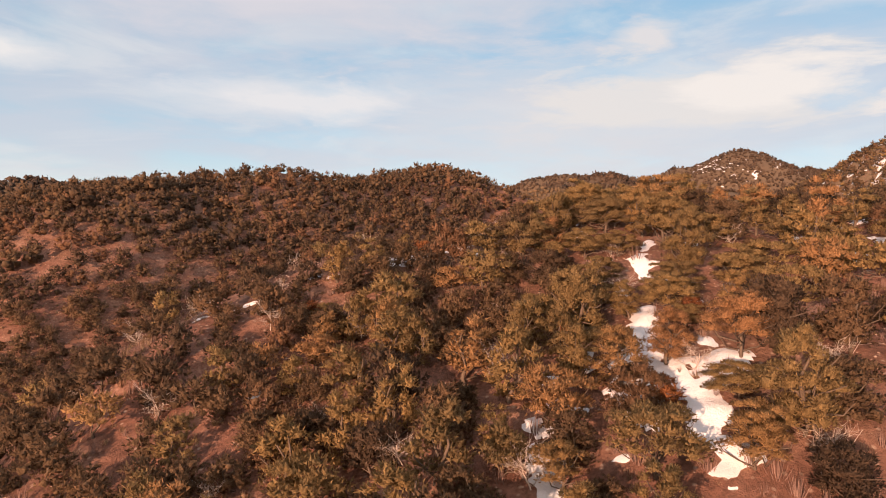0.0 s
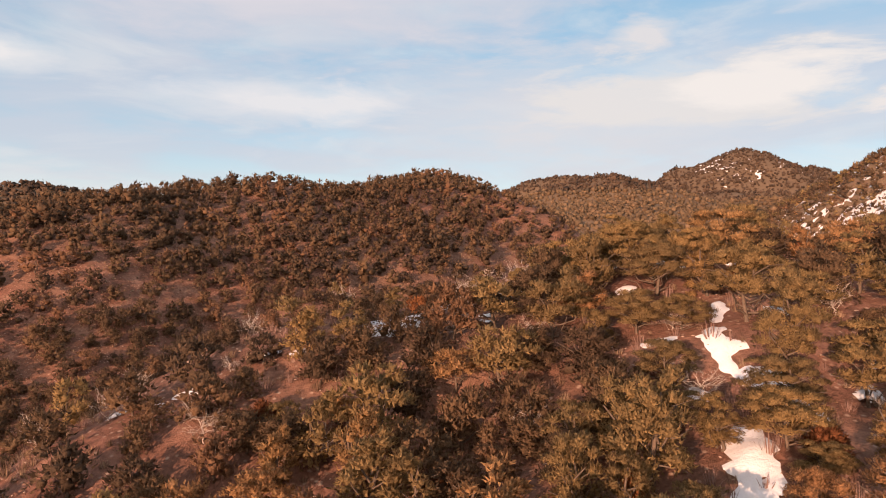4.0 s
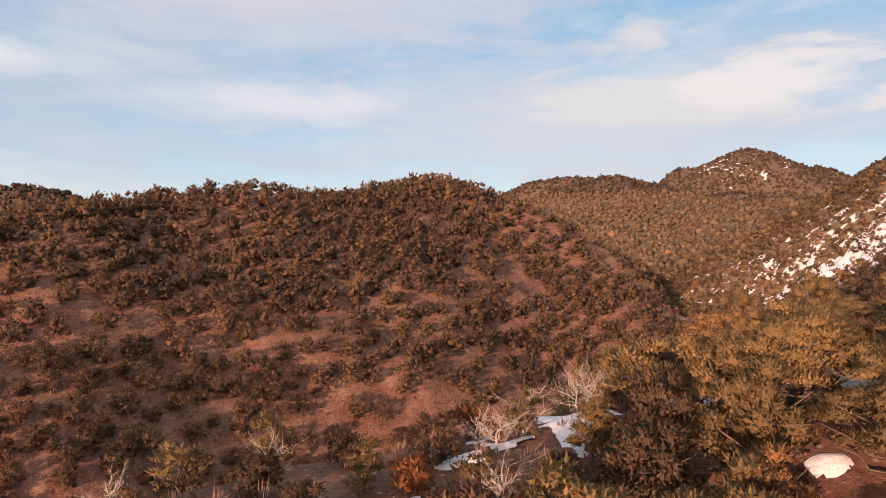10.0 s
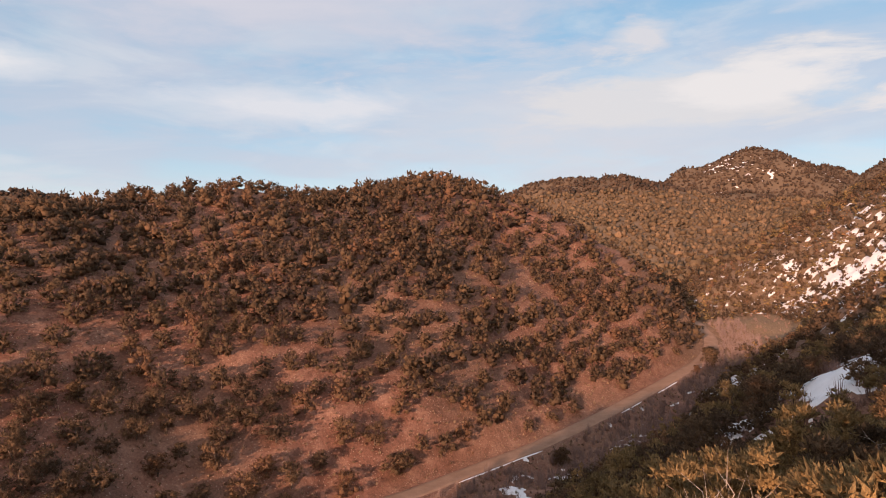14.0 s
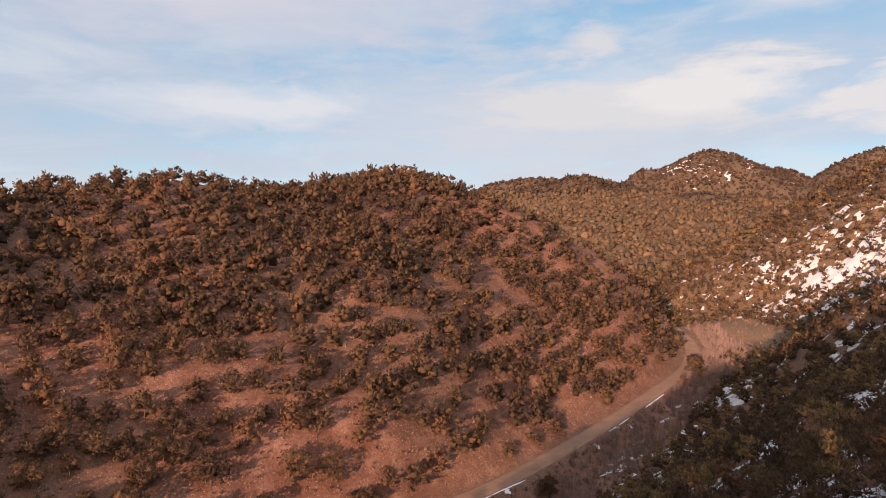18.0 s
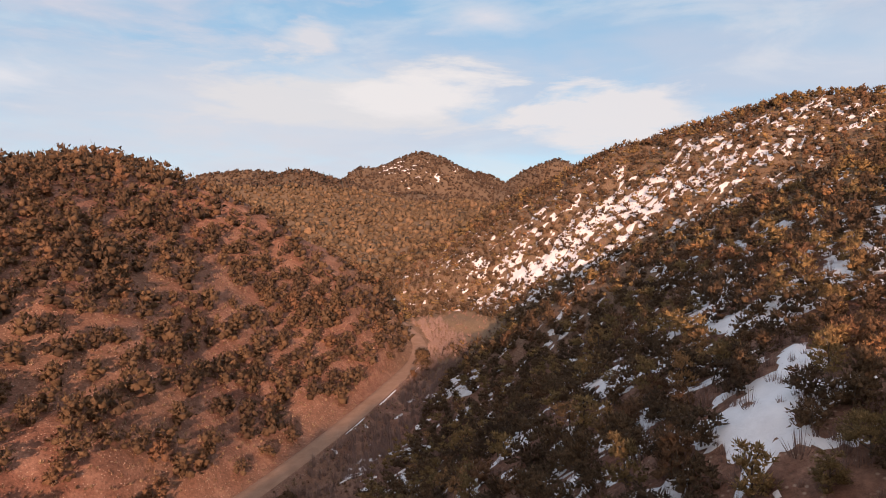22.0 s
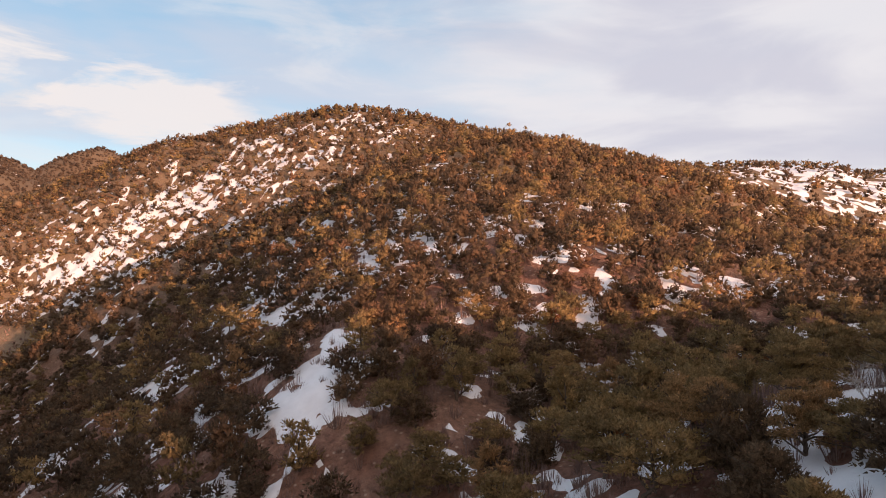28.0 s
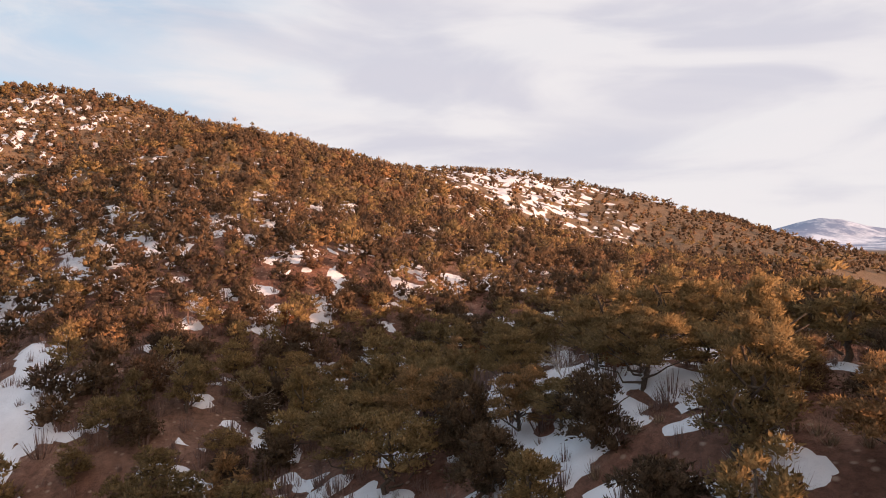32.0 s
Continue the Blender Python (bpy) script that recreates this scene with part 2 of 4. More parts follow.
def snow_material():
    m, n, l, b = material("old_snow", 0.6)
    where = n.new("ShaderNodeTexCoord").outputs["Object"]
    soft, crust = noise_tex(n, l, 0.6, 5, 0.6, where), noise_tex(n, l, 5.0, 5, 0.7, where)
    c = ramp(n, l, soft, ((0.25, (0.56, 0.56, 0.59)), (0.6, (0.67, 0.67, 0.70))))
    dirt = ramp(n, l, crust, ((0.66, 0.0), (0.76, 0.5)))
    l.new(blend(n, l, dirt, c, (0.42, 0.34, 0.28)), b.inputs["Base Color"])
    bumped(n, l, b, blend(n, l, 0.4, soft, crust), 0.5, 0.35)
    return m


def road_material():
    m, n, l, b = material("dirt_road", 0.95)
    where = n.new("ShaderNodeTexCoord").outputs["Object"]
    patch, grain = noise_tex(n, l, 0.35, 5, 0.6, where), noise_tex(n, l, 4.0, 5, 0.7, where)
    c = ramp(n, l, patch, ((0.3, (0.24, 0.145, 0.10)), (0.7, (0.31, 0.20, 0.145))))
    c = blend(n, l, 0.4, c, ramp(n, l, grain, ((0.3, (0.55, 0.53, 0.5)), (0.7, (1.0, 1.0, 1.0)))), "MULTIPLY")
    l.new(c, b.inputs["Base Color"])
    bumped(n, l, b, grain, 0.5, 0.08)
    return m


SOIL, SNOW, ROAD = soil_material(), snow_material(), road_material()
# two species; sunlit ridge brightness painted into pinyon, dim slopes' shade into juniper
JUNIPER_DIMMED = leaf_material("juniper_needles_dimmed", ((0.0, (0.102, 0.071, 0.050)), (0.4, (0.138, 0.095, 0.061)), (0.8, (0.172, 0.114, 0.069)), (1.0, (0.215, 0.122, 0.075))), 0.45)
PINYON_LIT = leaf_material("pinyon_needles_lit", ((0.0, (0.235, 0.168, 0.086)), (0.4, (0.295, 0.208, 0.100)), (0.8, (0.345, 0.236, 0.108)), (1.0, (0.385, 0.222, 0.114))), 0.5)
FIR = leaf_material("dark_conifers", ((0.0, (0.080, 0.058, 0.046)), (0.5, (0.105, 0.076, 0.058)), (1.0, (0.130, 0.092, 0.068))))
SCRUB = leaf_material("far_scrub", ((0.0, (0.160, 0.118, 0.078)), (0.5, (0.210, 0.152, 0.096)), (1.0, (0.260, 0.178, 0.114))), 0.45)
BARK = bark_material("juniper_bark", (0.06, 0.045, 0.035), (0.15, 0.115, 0.09))

# ---------------------------------------------------------------- the lie of the land
# Height lines of the valley in metres: crests, feet and shoulders, each a run of (x, y, z).
NEAR_CREST = ((-60, 52, -33), (-35, 56, -20), (-18, 60, -6), (-5, 65, -1), (7, 67, 0.9), (13, 65, 1.2), (21.5, 71, 2.4), (45, 66, 2.5), (76, 60, 2.0), (112, 52, 3))
NEAR_BACK = ((0, 0, -20), (30, 0, -20), (60, 20, -13), (-50, 20, -30), (-14, 40.5, -12.1), (-10.3, 43, -9.8), (-21.6, 53.8, -7.6), (0, 44.6, -7.4), (3.3, 49, -5.7), (14.3, 32, -8.3),
             (15.7, 35.3, -6.4), (18.8, 46.7, -3.5), (17.5, 53, -2.0), (19, 57, -0.6), (22.3, 43.2, -4.0), (40, 40, -5), (-11, 54.5, -3.9), (-7.3, 57, -2.8), (-1.4, 59.2, -1.5),
             (0.7, 61, -0.8), (10.2, 61.8, 0.5), (16, 60.5, 0.4))
NEAR_FALL = ((-5, 86, -12), (12, 95, -14), (28, 90, -4.5), (44, 88, -3.0), (24, 79, 1.6), (38, 78, 1.8), (-30, 88, -18), (0, 120, -24), (22, 130, -20), (-30, 130, -36))
ROAD_LINE = ((-120, -20, -48), (-95, 40, -47), (-80, 75, -46), (-62, 105, -45), (-46, 130, -44), (-30, 155, -42), (-12, 179, -40.5), (2, 191, -40), (13, 201, -39.5), (30, 214, -38),
             (52, 234, -35.5), (76, 258, -32.5), (98, 282, -29.5), (109, 302, -26), (112, 325, -22), (104, 350, -18), (110, 385, -13), (125, 430, -8))
LEFT_FACE = ((-12, 203, -20), (-7, 216, -16.5), (-26, 184, -28), (-37, 185, -21), (-40, 210, -2.8), (-28, 222, 0), (-6, 233, -2.5), (20, 262, -1), (18, 231, -18), (24, 238, -19.5), (32, 232, -31),
             (44, 267, -11.8), (65, 270, -16), (83, 286, -14), (96, 294, -21), (3, 206, -24), (-49.5, 172, -22.4), (-56, 146, -28), (-63, 192, -2.6), (-63, 212, 5.2), (-80, 202, 11), (-25, 254, 11.5), (26, 282, 7.5), (54, 293, -1))
LEFT_CREST = ((-200, 220, 0), (-150, 240, 8), (-105, 255, 15.8), (-88, 257, 22), (-61, 263, 24.8), (-50, 269, 26), (-35, 298, 26), (-23, 340, 29), (4, 350, 37.5), (29, 332, 31), (47, 314, 22),
              (71, 317, 10.5), (94, 317, -2), (106, 313, -14))
LEFT_BACK = ((-200, 330, 0), (-90, 360, 5), (0, 430, 18), (60, 400, 6))
RIGHT_FOOT = ((20, 185, -40), (45, 205, -39), (70, 230, -36), (92, 252, -32), (118, 290, -28), (128, 320, -22))
RIGHT_FACE = ((42, 147, -17), (45, 136.6, -11.2), (46.8, 133.2, -8.5), (38, 118.4, -5.0), (67, 159, -8.0), (74, 158, -4.5), (80, 191, -19), (111, 218, -10), (123, 210, 4.5), (113, 263, -26), (58, 98, -4.0),
              (47, 114.5, -0.5), (56, 121, 0.5), (72, 123, 5.0), (88, 99, 7), (158, 326, -14), (173, 321, 0), (195, 299, 16), (161, 364, -3), (132, 371, -16), (93, 75, 2))
SPUR = ((106, 238, -16), (112, 219, -2), (126, 205, 8), (140, 193, 15.5), (152, 181, 23), (168, 172, 31), (188, 163, 38))
DRAW = ((124, 266, -21), (138, 252, -14), (154, 236, -2), (170, 222, 8), (188, 208, 19), (212, 200, 33))
RIGHT_CREST = ((250, 420, 39), (224, 333, 47.5), (242, 293, 58.5), (246, 254, 62), (256, 237, 65.5), (246, 190, 50.5), (227, 156, 43), (214, 126, 33), (207, 95, 24.5), (190, 86, 15.5), (176, 78, 8), (162, 68, 5))
EAST_HUMP = ((377, 69, 47), (373, 29, 41), (310, 78, 32), (360, -26, 27), (270, 40, 8), (200, 20, 1), (120, 10, -8), (280, -60, 2), (330, 200, 50), (330, 280, 50))
# first point: unseen hump southwest of the start, added to shade the lower-left slope
RIM = ((-88, -52, -6.5), (-300, 60, -50), (-300, 300, 0), (-150, -150, -45), (50, -200, -40), (300, -250, -30), (500, -50, 10), (500, 300, 30), (350, 480, 35), (195, 510, 14), (250, 560, 34),
       (150, 560, 28), (-60, 560, 10), (-250, 500, 5))
KNOTS = np.array([p for line in (NEAR_CREST, NEAR_BACK, NEAR_FALL, ROAD_LINE, LEFT_FACE, LEFT_CREST, LEFT_BACK, RIGHT_FOOT, RIGHT_FACE, SPUR, DRAW, RIGHT_CREST, EAST_HUMP, RIM)
                  for p in line], float)


def spline_kernel(d2):
    return d2 * np.log(d2 + 1e-9) * 0.5


def fit_land(knots, give=50.0):
    xy, n = knots[:, :2] / 100, len(knots)
    a = np.zeros((n + 3, n + 3))
    a[:n, :n] = spline_kernel(((xy[:, None] - xy[None]) ** 2).sum(-1)) + np.eye(n) * give * 1e-4
    a[:n, n], a[:n, n + 1:] = 1, xy
    a[n:, :n] = a[:n, n:].T
    return np.linalg.solve(a, np.r_[knots[:, 2], 0, 0, 0])


LAND = fit_land(KNOTS)
# far hills: x, y, height, half-widths along and across, turn in degrees
FAR_HILLS = ((530, 1110, 164, 275, 270, 0), (215, 765, 84, 240, 190, 0), (240, 1060, 117, 320, 150, 0), (790, 1075, 168, 240, 220, 0), (655, 1120, 140, 120, 190, 0), (430, 1120, 132, 130, 160, 0), (400, 900, 78, 260, 160, 0), (190, 640, 44, 210, 120, 0), (330, 640, 52, 160, 120, 0),
             (-1000, 1800, 160, 420, 300, 10), (-1500, 2000, 150, 500, 300, 0), (850, -205, 48, 210, 170, -20), (3850, -1950, 150, 700, 320, -60), (3500, -2700, 120, 900, 400, -60),
             (560, 420, 45, 220, 240, 0))


def lattice(ix, iy, seed):
    h = np.sin(ix * 127.1 + iy * 311.7 + seed * 74.7) * 43758.5453
    return h - np.floor(h)


def cloudy(x, y, wave, seed=0.0):
    """Soft random field from 0 to 1 with bumps about a wave across."""
    u, v = x / wave, y / wave
    iu, iv = np.floor(u), np.floor(v)
    fu, fv = u - iu, v - iv
    fu, fv = fu * fu * (3 - 2 * fu), fv * fv * (3 - 2 * fv)
    a = lattice(iu, iv, seed) * (1 - fu) + lattice(iu + 1, iv, seed) * fu
    b = lattice(iu, iv + 1, seed) * (1 - fu) + lattice(iu + 1, iv + 1, seed) * fu
    return a * (1 - fv) + b * fv


def rough_noise(x, y):
    out = np.zeros_like(x)
    for k, (wave, tall) in enumerate(((61, 0.8), (33, 0.6), (17, 0.45), (8.3, 0.22), (4.1, 0.10))):
        a, b = 1.7 * k + 0.4, 2.9 * k
        u, v = x * math.cos(a) + y * math.sin(a), -x * math.sin(a) + y * math.cos(a)
        out += tall * np.sin(u * 6.283 / wave + b + 1.3 * np.sin(v * 6.283 / wave / 1.7)) * np.sin(v * 6.283 / wave * 0.83 + 2 * b + 1.1 * np.sin(u * 6.283 / wave / 2.1))
    return out


def far_land(x, y):
    z = -45 + 12 * np.sin(x / 310 + 1) * np.sin(y / 270)
    z = z + 0.02 * np.clip(y, 0, 1500)
    keep = [z]
    for hx, hy, tall, a, b, turn in FAR_HILLS:
        c, s = math.cos(radians(turn)), math.sin(radians(turn))
        u, v = ((x - hx) * c + (y - hy) * s) / a, (-(x - hx) * s + (y - hy) * c) / b
        keep.append(-45 + (tall + 45) * np.exp(-(u * u + v * v) ** (0.74 if tall > 160 else 0.8)))
    k = 9.0
    m = np.max(keep, axis=0)
    return m + k * np.log(sum(np.exp((q - m) / k) for q in keep)) - k * 0.3


ROAD_XY = np.array(ROAD_LINE, float)


def road_near(x, y):
    """Distance to the road's middle line and the road's height there."""
    best, level = np.full_like(x, 1e9), np.zeros_like(x)
    for p, q in zip(ROAD_XY[:-1], ROAD_XY[1:]):
        d = q[:2] - p[:2]
        t = np.clip(((x - p[0]) * d[0] + (y - p[1]) * d[1]) / (d @ d), 0, 1)
        r = np.hypot(x - p[0] - t * d[0], y - p[1] - t * d[1])
        z = p[2] + t * (q[2] - p[2])
        near = r < best
        best, level = np.where(near, r, best), np.where(near, z, level)
    return best, level


def land(x, y):
    x, y = np.atleast_1d(np.asarray(x, float)), np.atleast_1d(np.asarray(y, float))
    shape = x.shape
    x, y = x.ravel(), y.ravel()
    out = far_land(x, y) + 2.5 * rough_noise(x / 2.5, y / 2.5)
    r = np.hypot((x - 60) / 1.0, y - 190)
    near = np.nonzero(r < 560)[0]
    for at in range(0, len(near), 20000):
        i = near[at:at + 20000]
        px, py = x[i], y[i]
        d2 = ((px[:, None] - KNOTS[:, 0]) / 100) ** 2 + ((py[:, None] - KNOTS[:, 1]) / 100) ** 2
        z = spline_kernel(d2) @ LAND[:-3] + LAND[-3] + (px * LAND[-2] + py * LAND[-1]) / 100
        z += rough_noise(px, py) * np.clip((r[i] + 120) / 250, 0.45, 1)
        w = np.clip((560 - r[i]) / 190, 0, 1)
        w = w * w * (3 - 2 * w)
        out[i] = w * z + (1 - w) * out[i]
    inside = np.nonzero((x > -195) & (x < 200) & (y > -25) & (y < 440))[0]
    d, level = road_near(x[inside], y[inside])
    w = np.clip((7.5 - d) / 4.5, 0, 1)
    w = w * w * (3 - 2 * w)
    out[inside] = w * level + (1 - w) * out[inside]
    return out.reshape(shape)


def mesh_from(name, verts, faces, mats, smooth=False, slots=None, tone=None, normals=None):
    me = bpy.data.meshes.new(name)
    verts, faces = np.asarray(verts, np.float32), np.asarray(faces, np.int32)
    k = faces.shape[1]
    me.vertices.add(len(verts))
    me.vertices.foreach_set("co", verts.ravel())
    me.loops.add(faces.size)
    me.loops.foreach_set("vertex_index", faces.ravel())
    me.polygons.add(len(faces))
    me.polygons.foreach_set("loop_start", np.arange(0, faces.size, k, dtype=np.int32))
    if smooth:
        me.polygons.foreach_set("use_smooth", np.ones(len(faces), bool))
    for m in mats:
        me.materials.append(m)
    if slots is not None:
        me.polygons.foreach_set("material_index", np.asarray(slots, np.int32))
    if tone is not None:
        me.attributes.new("tone", "FLOAT", "POINT").data.foreach_set("value", np.asarray(tone, np.float32))
    if normals is not None:
        me.polygons.foreach_set("use_smooth", np.ones(len(faces), bool))
        me.attributes.new("custom_normal", "FLOAT_VECTOR", "POINT").data.foreach_set("vector", np.asarray(normals, np.float32).ravel())
    me.update(calc_edges=True)
    return me


def sheet(xs, ys):
    """Grid of points and its square faces."""
    gx, gy = np.meshgrid(xs, ys)
    n, m = len(xs), len(ys)
    i = (np.arange(m - 1)[:, None] * n + np.arange(n - 1)[None]).ravel()
    return gx.ravel(), gy.ravel(), np.stack([i, i + 1, i + n + 1, i + n], 1)


def spread(lo, hi, step, reach, fine, coarse=9.0):
    """Even steps from lo to hi, then longer ones, held to coarse as far as fine, out to reach on both sides."""
    mid, out, s, far = list(np.arange(lo, hi, step)), [], step, 0.0
    while far < reach:
        s = s * 1.1 if far > fine else min(s * 1.07, coarse)
        far += s
        out.append(far)
    return np.array([lo - v for v in reversed(out)] + mid + [mid[-1] + v for v in out])


gx, gy, gf = sheet(spread(-110, 245, 2.5, 6500, 700, 13.0), spread(14, 370, 2.5, 6500, 760, 13.0))
gz = land(gx, gy)
# tone: 0 to 1 scrub cover, 1 to 2 far snow with painted haze
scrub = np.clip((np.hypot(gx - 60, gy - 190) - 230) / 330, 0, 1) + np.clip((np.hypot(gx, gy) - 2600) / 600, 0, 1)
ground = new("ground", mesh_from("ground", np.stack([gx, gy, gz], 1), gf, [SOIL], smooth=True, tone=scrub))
tagged(ground, "red-brown gravelly soil of a valley between wooded hills", "ground", kind="structure")

# road: a worn dirt track laid on its levelled bed


def along(line, step):
    pts = [np.array(p, float) for p in line]
    run = [pts[0]]
    for k in range(len(pts) - 1):
        p0, p1, p2, p3 = pts[max(k - 1, 0)], pts[k], pts[k + 1], pts[min(k + 2, len(pts) - 1)]
        n = max(2, int(np.linalg.norm(p2 - p1) / step))
        for t in np.linspace(0, 1, n + 1)[1:]:
            run.append(0.5 * ((2 * p1) + (p2 - p0) * t + (2 * p0 - 5 * p1 + 4 * p2 - p3) * t ** 2 + (3 * p1 - p0 - 3 * p2 + p3) * t ** 3))
    return np.array(run)


road_run = along(ROAD_LINE, 1.0)
tang = np.gradient(road_run[:, :2], axis=0)
tang /= np.linalg.norm(tang, axis=1)[:, None]
side = np.stack([tang[:, 1], -tang[:, 0]], 1)
verts, cols = [], (-2.7, -2.2, -1.2, -0.6, 0.0, 0.6, 1.2, 2.2, 2.7)
for u in cols:
    p = road_run[:, :2] + side * u
    z = land(p[:, 0], p[:, 1]) + (0.0 if abs(u) > 2.5 else 0.10 + 0.04 * math.cos(u * 5.0))
    verts.append(np.stack([p[:, 0], p[:, 1], z - (0.25 if abs(u) > 2.5 else 0)], 1))
nr, nc = len(road_run), len(cols)
verts = np.stack(verts, 1).reshape(-1, 3)
idx = (np.arange(nr - 1)[:, None] * nc + np.arange(nc - 1)[None]).ravel()
road = new("road", mesh_from("road", verts, np.stack([idx, idx + 1, idx + nc + 1, idx + nc], 1), [ROAD], smooth=True))
tagged(road, "pale rutted dirt road along the valley floor", "road", kind="structure")

# ---------------------------------------------------------------- snow
# drifts that lie by themselves, by stretch: from, to, half-width in metres
STRIP_SNOW = ((18.8, 55.4, 17.6, 52.1, 0.5), (16.7, 50.3, 16.5, 49.2, 0.6), (15.0, 43.8, 14.1, 41.9, 1.1), (13.9, 41.4, 13.0, 39.5, 1.3), (12.6, 38.0, 11.9, 36.5, 1.9),
    (11.5, 35.5, 12.7, 35.7, 2.0), (10.7, 35.1, 11.2, 35.0, 1.3), (18.1, 45.4, 18.2, 44.2, 0.7), (16.3, 38.3, 16.3, 37.8, 0.8), (15.2, 35.9, 16.4, 35.4, 1.0), (15.4,
    34.7, 14.4, 33.3, 1.0), (13.4, 31.8, 14.3, 31.5, 0.9), (13.0, 30.8, 13.4, 30.5, 0.8), (13.3, 30.0, 14.5, 29.4, 0.7), (13.1, 28.7, 13.6, 28.4, 0.6), (13.3, 27.9, 13.7,
    27.7, 0.5), (7.5, 38.0, 10.0, 38.1, 0.7), (7.1, 36.4, 8.6, 34.4, 0.7), (5.8, 34.3, 6.5, 33.6, 0.6), (5.9, 32.5, 5.9, 29.6, 0.9))
STRIP_SNOW_B = ((9.0, 30.7, 9.5, 30.6, 0.4), (3.6, 32.1, 4.1, 32.1, 0.4), (21.6, 45.5, 24.1, 48.8, 0.5), (21.6, 42.1, 21.8, 41.4, 0.5), (21.9, 53.7, 23.8, 55.6, 0.5),
    (11.2, 33.8, 11.3, 32.6, 0.7), (7.5, 29.2, 8.5, 28.9, 0.5), (-1.3, 59.4, -0.7, 59.4, 0.35), (10.9, 40.6, 9.2, 38.8, 0.5), (-10.6, 43.6, -10.3, 43.7, 0.25), (12.6,
    34.5, 13.2, 33.7, 0.6), (16.0, 35.0, 15.1, 33.6, 0.5))
BROW_SNOW = ((19.3, 56.5, 18.6, 55.1, 0.55), (17.9, 53.7, 16.6, 51.4, 0.7), (16.5, 50.7, 17.4, 50.2, 0.8), (16.5, 50.0, 16.6, 49.3, 0.7), (22.2, 54.8, 23.3, 55.2, 0.8),
    (17.3, 48.1, 17.9, 47.7, 0.9), (14.2, 47.8, 14.8, 47.5, 0.6), (13.4, 52.3, 15.0, 52.7, 0.5), (20.0, 68.8, 20.1, 66.5, 0.9), (13.4, 67.2, 13.6, 65.6, 0.5), (14.4,
    60.5, 15.0, 60.3, 0.5), (-2.0, 60.0, -0.9, 60.5, 0.6), (0.3, 62.2, 1.3, 63.2, 0.6), (-7.8, 58.3, -7.2, 58.5, 0.4), (-9.6, 58.8, -8.7, 58.6, 0.35), (-11.8, 56.7,
    -11.5, 57.4, 0.35), (-14.4, 56.7, -13.3, 56.6, 0.4), (-16.4, 56.6, -15.3, 56.1, 0.4), (-18.3, 56.7, -17.1, 56.3, 0.4))
EDGE_SNOW = ((4.6, 68.0, 5.3, 68.0, 0.7), (6.8, 71.8, 7.7, 69.2, 0.6), (7.6, 67.7, 7.2, 65.0, 0.7), (2.0, 66.5, 3.1, 67.0, 0.6), (-0.3, 61.7, 1.0, 62.8, 0.9), (-1.5,
    61.7, -0.6, 62.2, 0.6), (-2.8, 61.5, -2.2, 62.1, 0.5), (-1.7, 61.0, -0.3, 61.1, 0.8), (4.7, 62.0, 5.4, 61.9, 0.4), (4.7, 60.3, 5.1, 59.8, 0.3), (20.0, 68.9, 21.0,
    67.7, 1.0), (19.4, 66.3, 20.1, 65.2, 0.8), (13.3, 65.5, 13.5, 64.9, 0.4), (14.4, 60.6, 14.9, 60.4, 0.5), (13.7, 70.9, 14.0, 69.2, 0.5))
EDGE_SNOW_B = ((6.4, 71.7, 8.1, 70.0, 1.3), (6.9, 69.6, 7.9, 68.4, 1.0), (13.9, 71.2, 13.9, 69.6, 0.8), (13.1, 69.3, 13.5, 68.5, 0.8), (15.1, 74.6, 14.5, 72.7, 0.4))
SLOPE_SNOW = ((56.1, 119.9, 49.2, 118.3, 1.0), (49.2, 118.3, 42.7, 115.7, 1.3), (39.0, 114.5, 38.9, 116.9, 1.6), (38.9, 116.9, 39.1, 120.3, 1.8), (39.6, 116.2, 38.8,
    112.9, 0.8), (90.0, 158.4, 76.7, 144.5, 0.9), (92.3, 158.8, 92.6, 156.7, 0.6), (111.6, 102.7, 104.0, 99.3, 0.8), (89.5, 101.3, 85.6, 96.9, 0.9), (85.0, 103.6, 82.8,
    101.7, 0.6), (51.4, 89.1, 37.2, 89.2, 1.0), (37.2, 89.2, 32.9, 89.5, 0.9), (60.8, 100.2, 57.0, 97.6, 0.7), (68.3, 83.5, 61.0, 82.6, 0.9), (55.4, 80.8, 40.4, 81.0,
    0.8), (95.8, 57.8, 96.8, 54.1, 1.2), (78.7, 62.0, 74.8, 61.3, 1.0), (77.4, 57.8, 73.5, 57.4, 1.0), (112.0, 62.5, 104.2, 59.9, 0.8), (116.2, 69.2, 115.2, 66.1, 0.7))
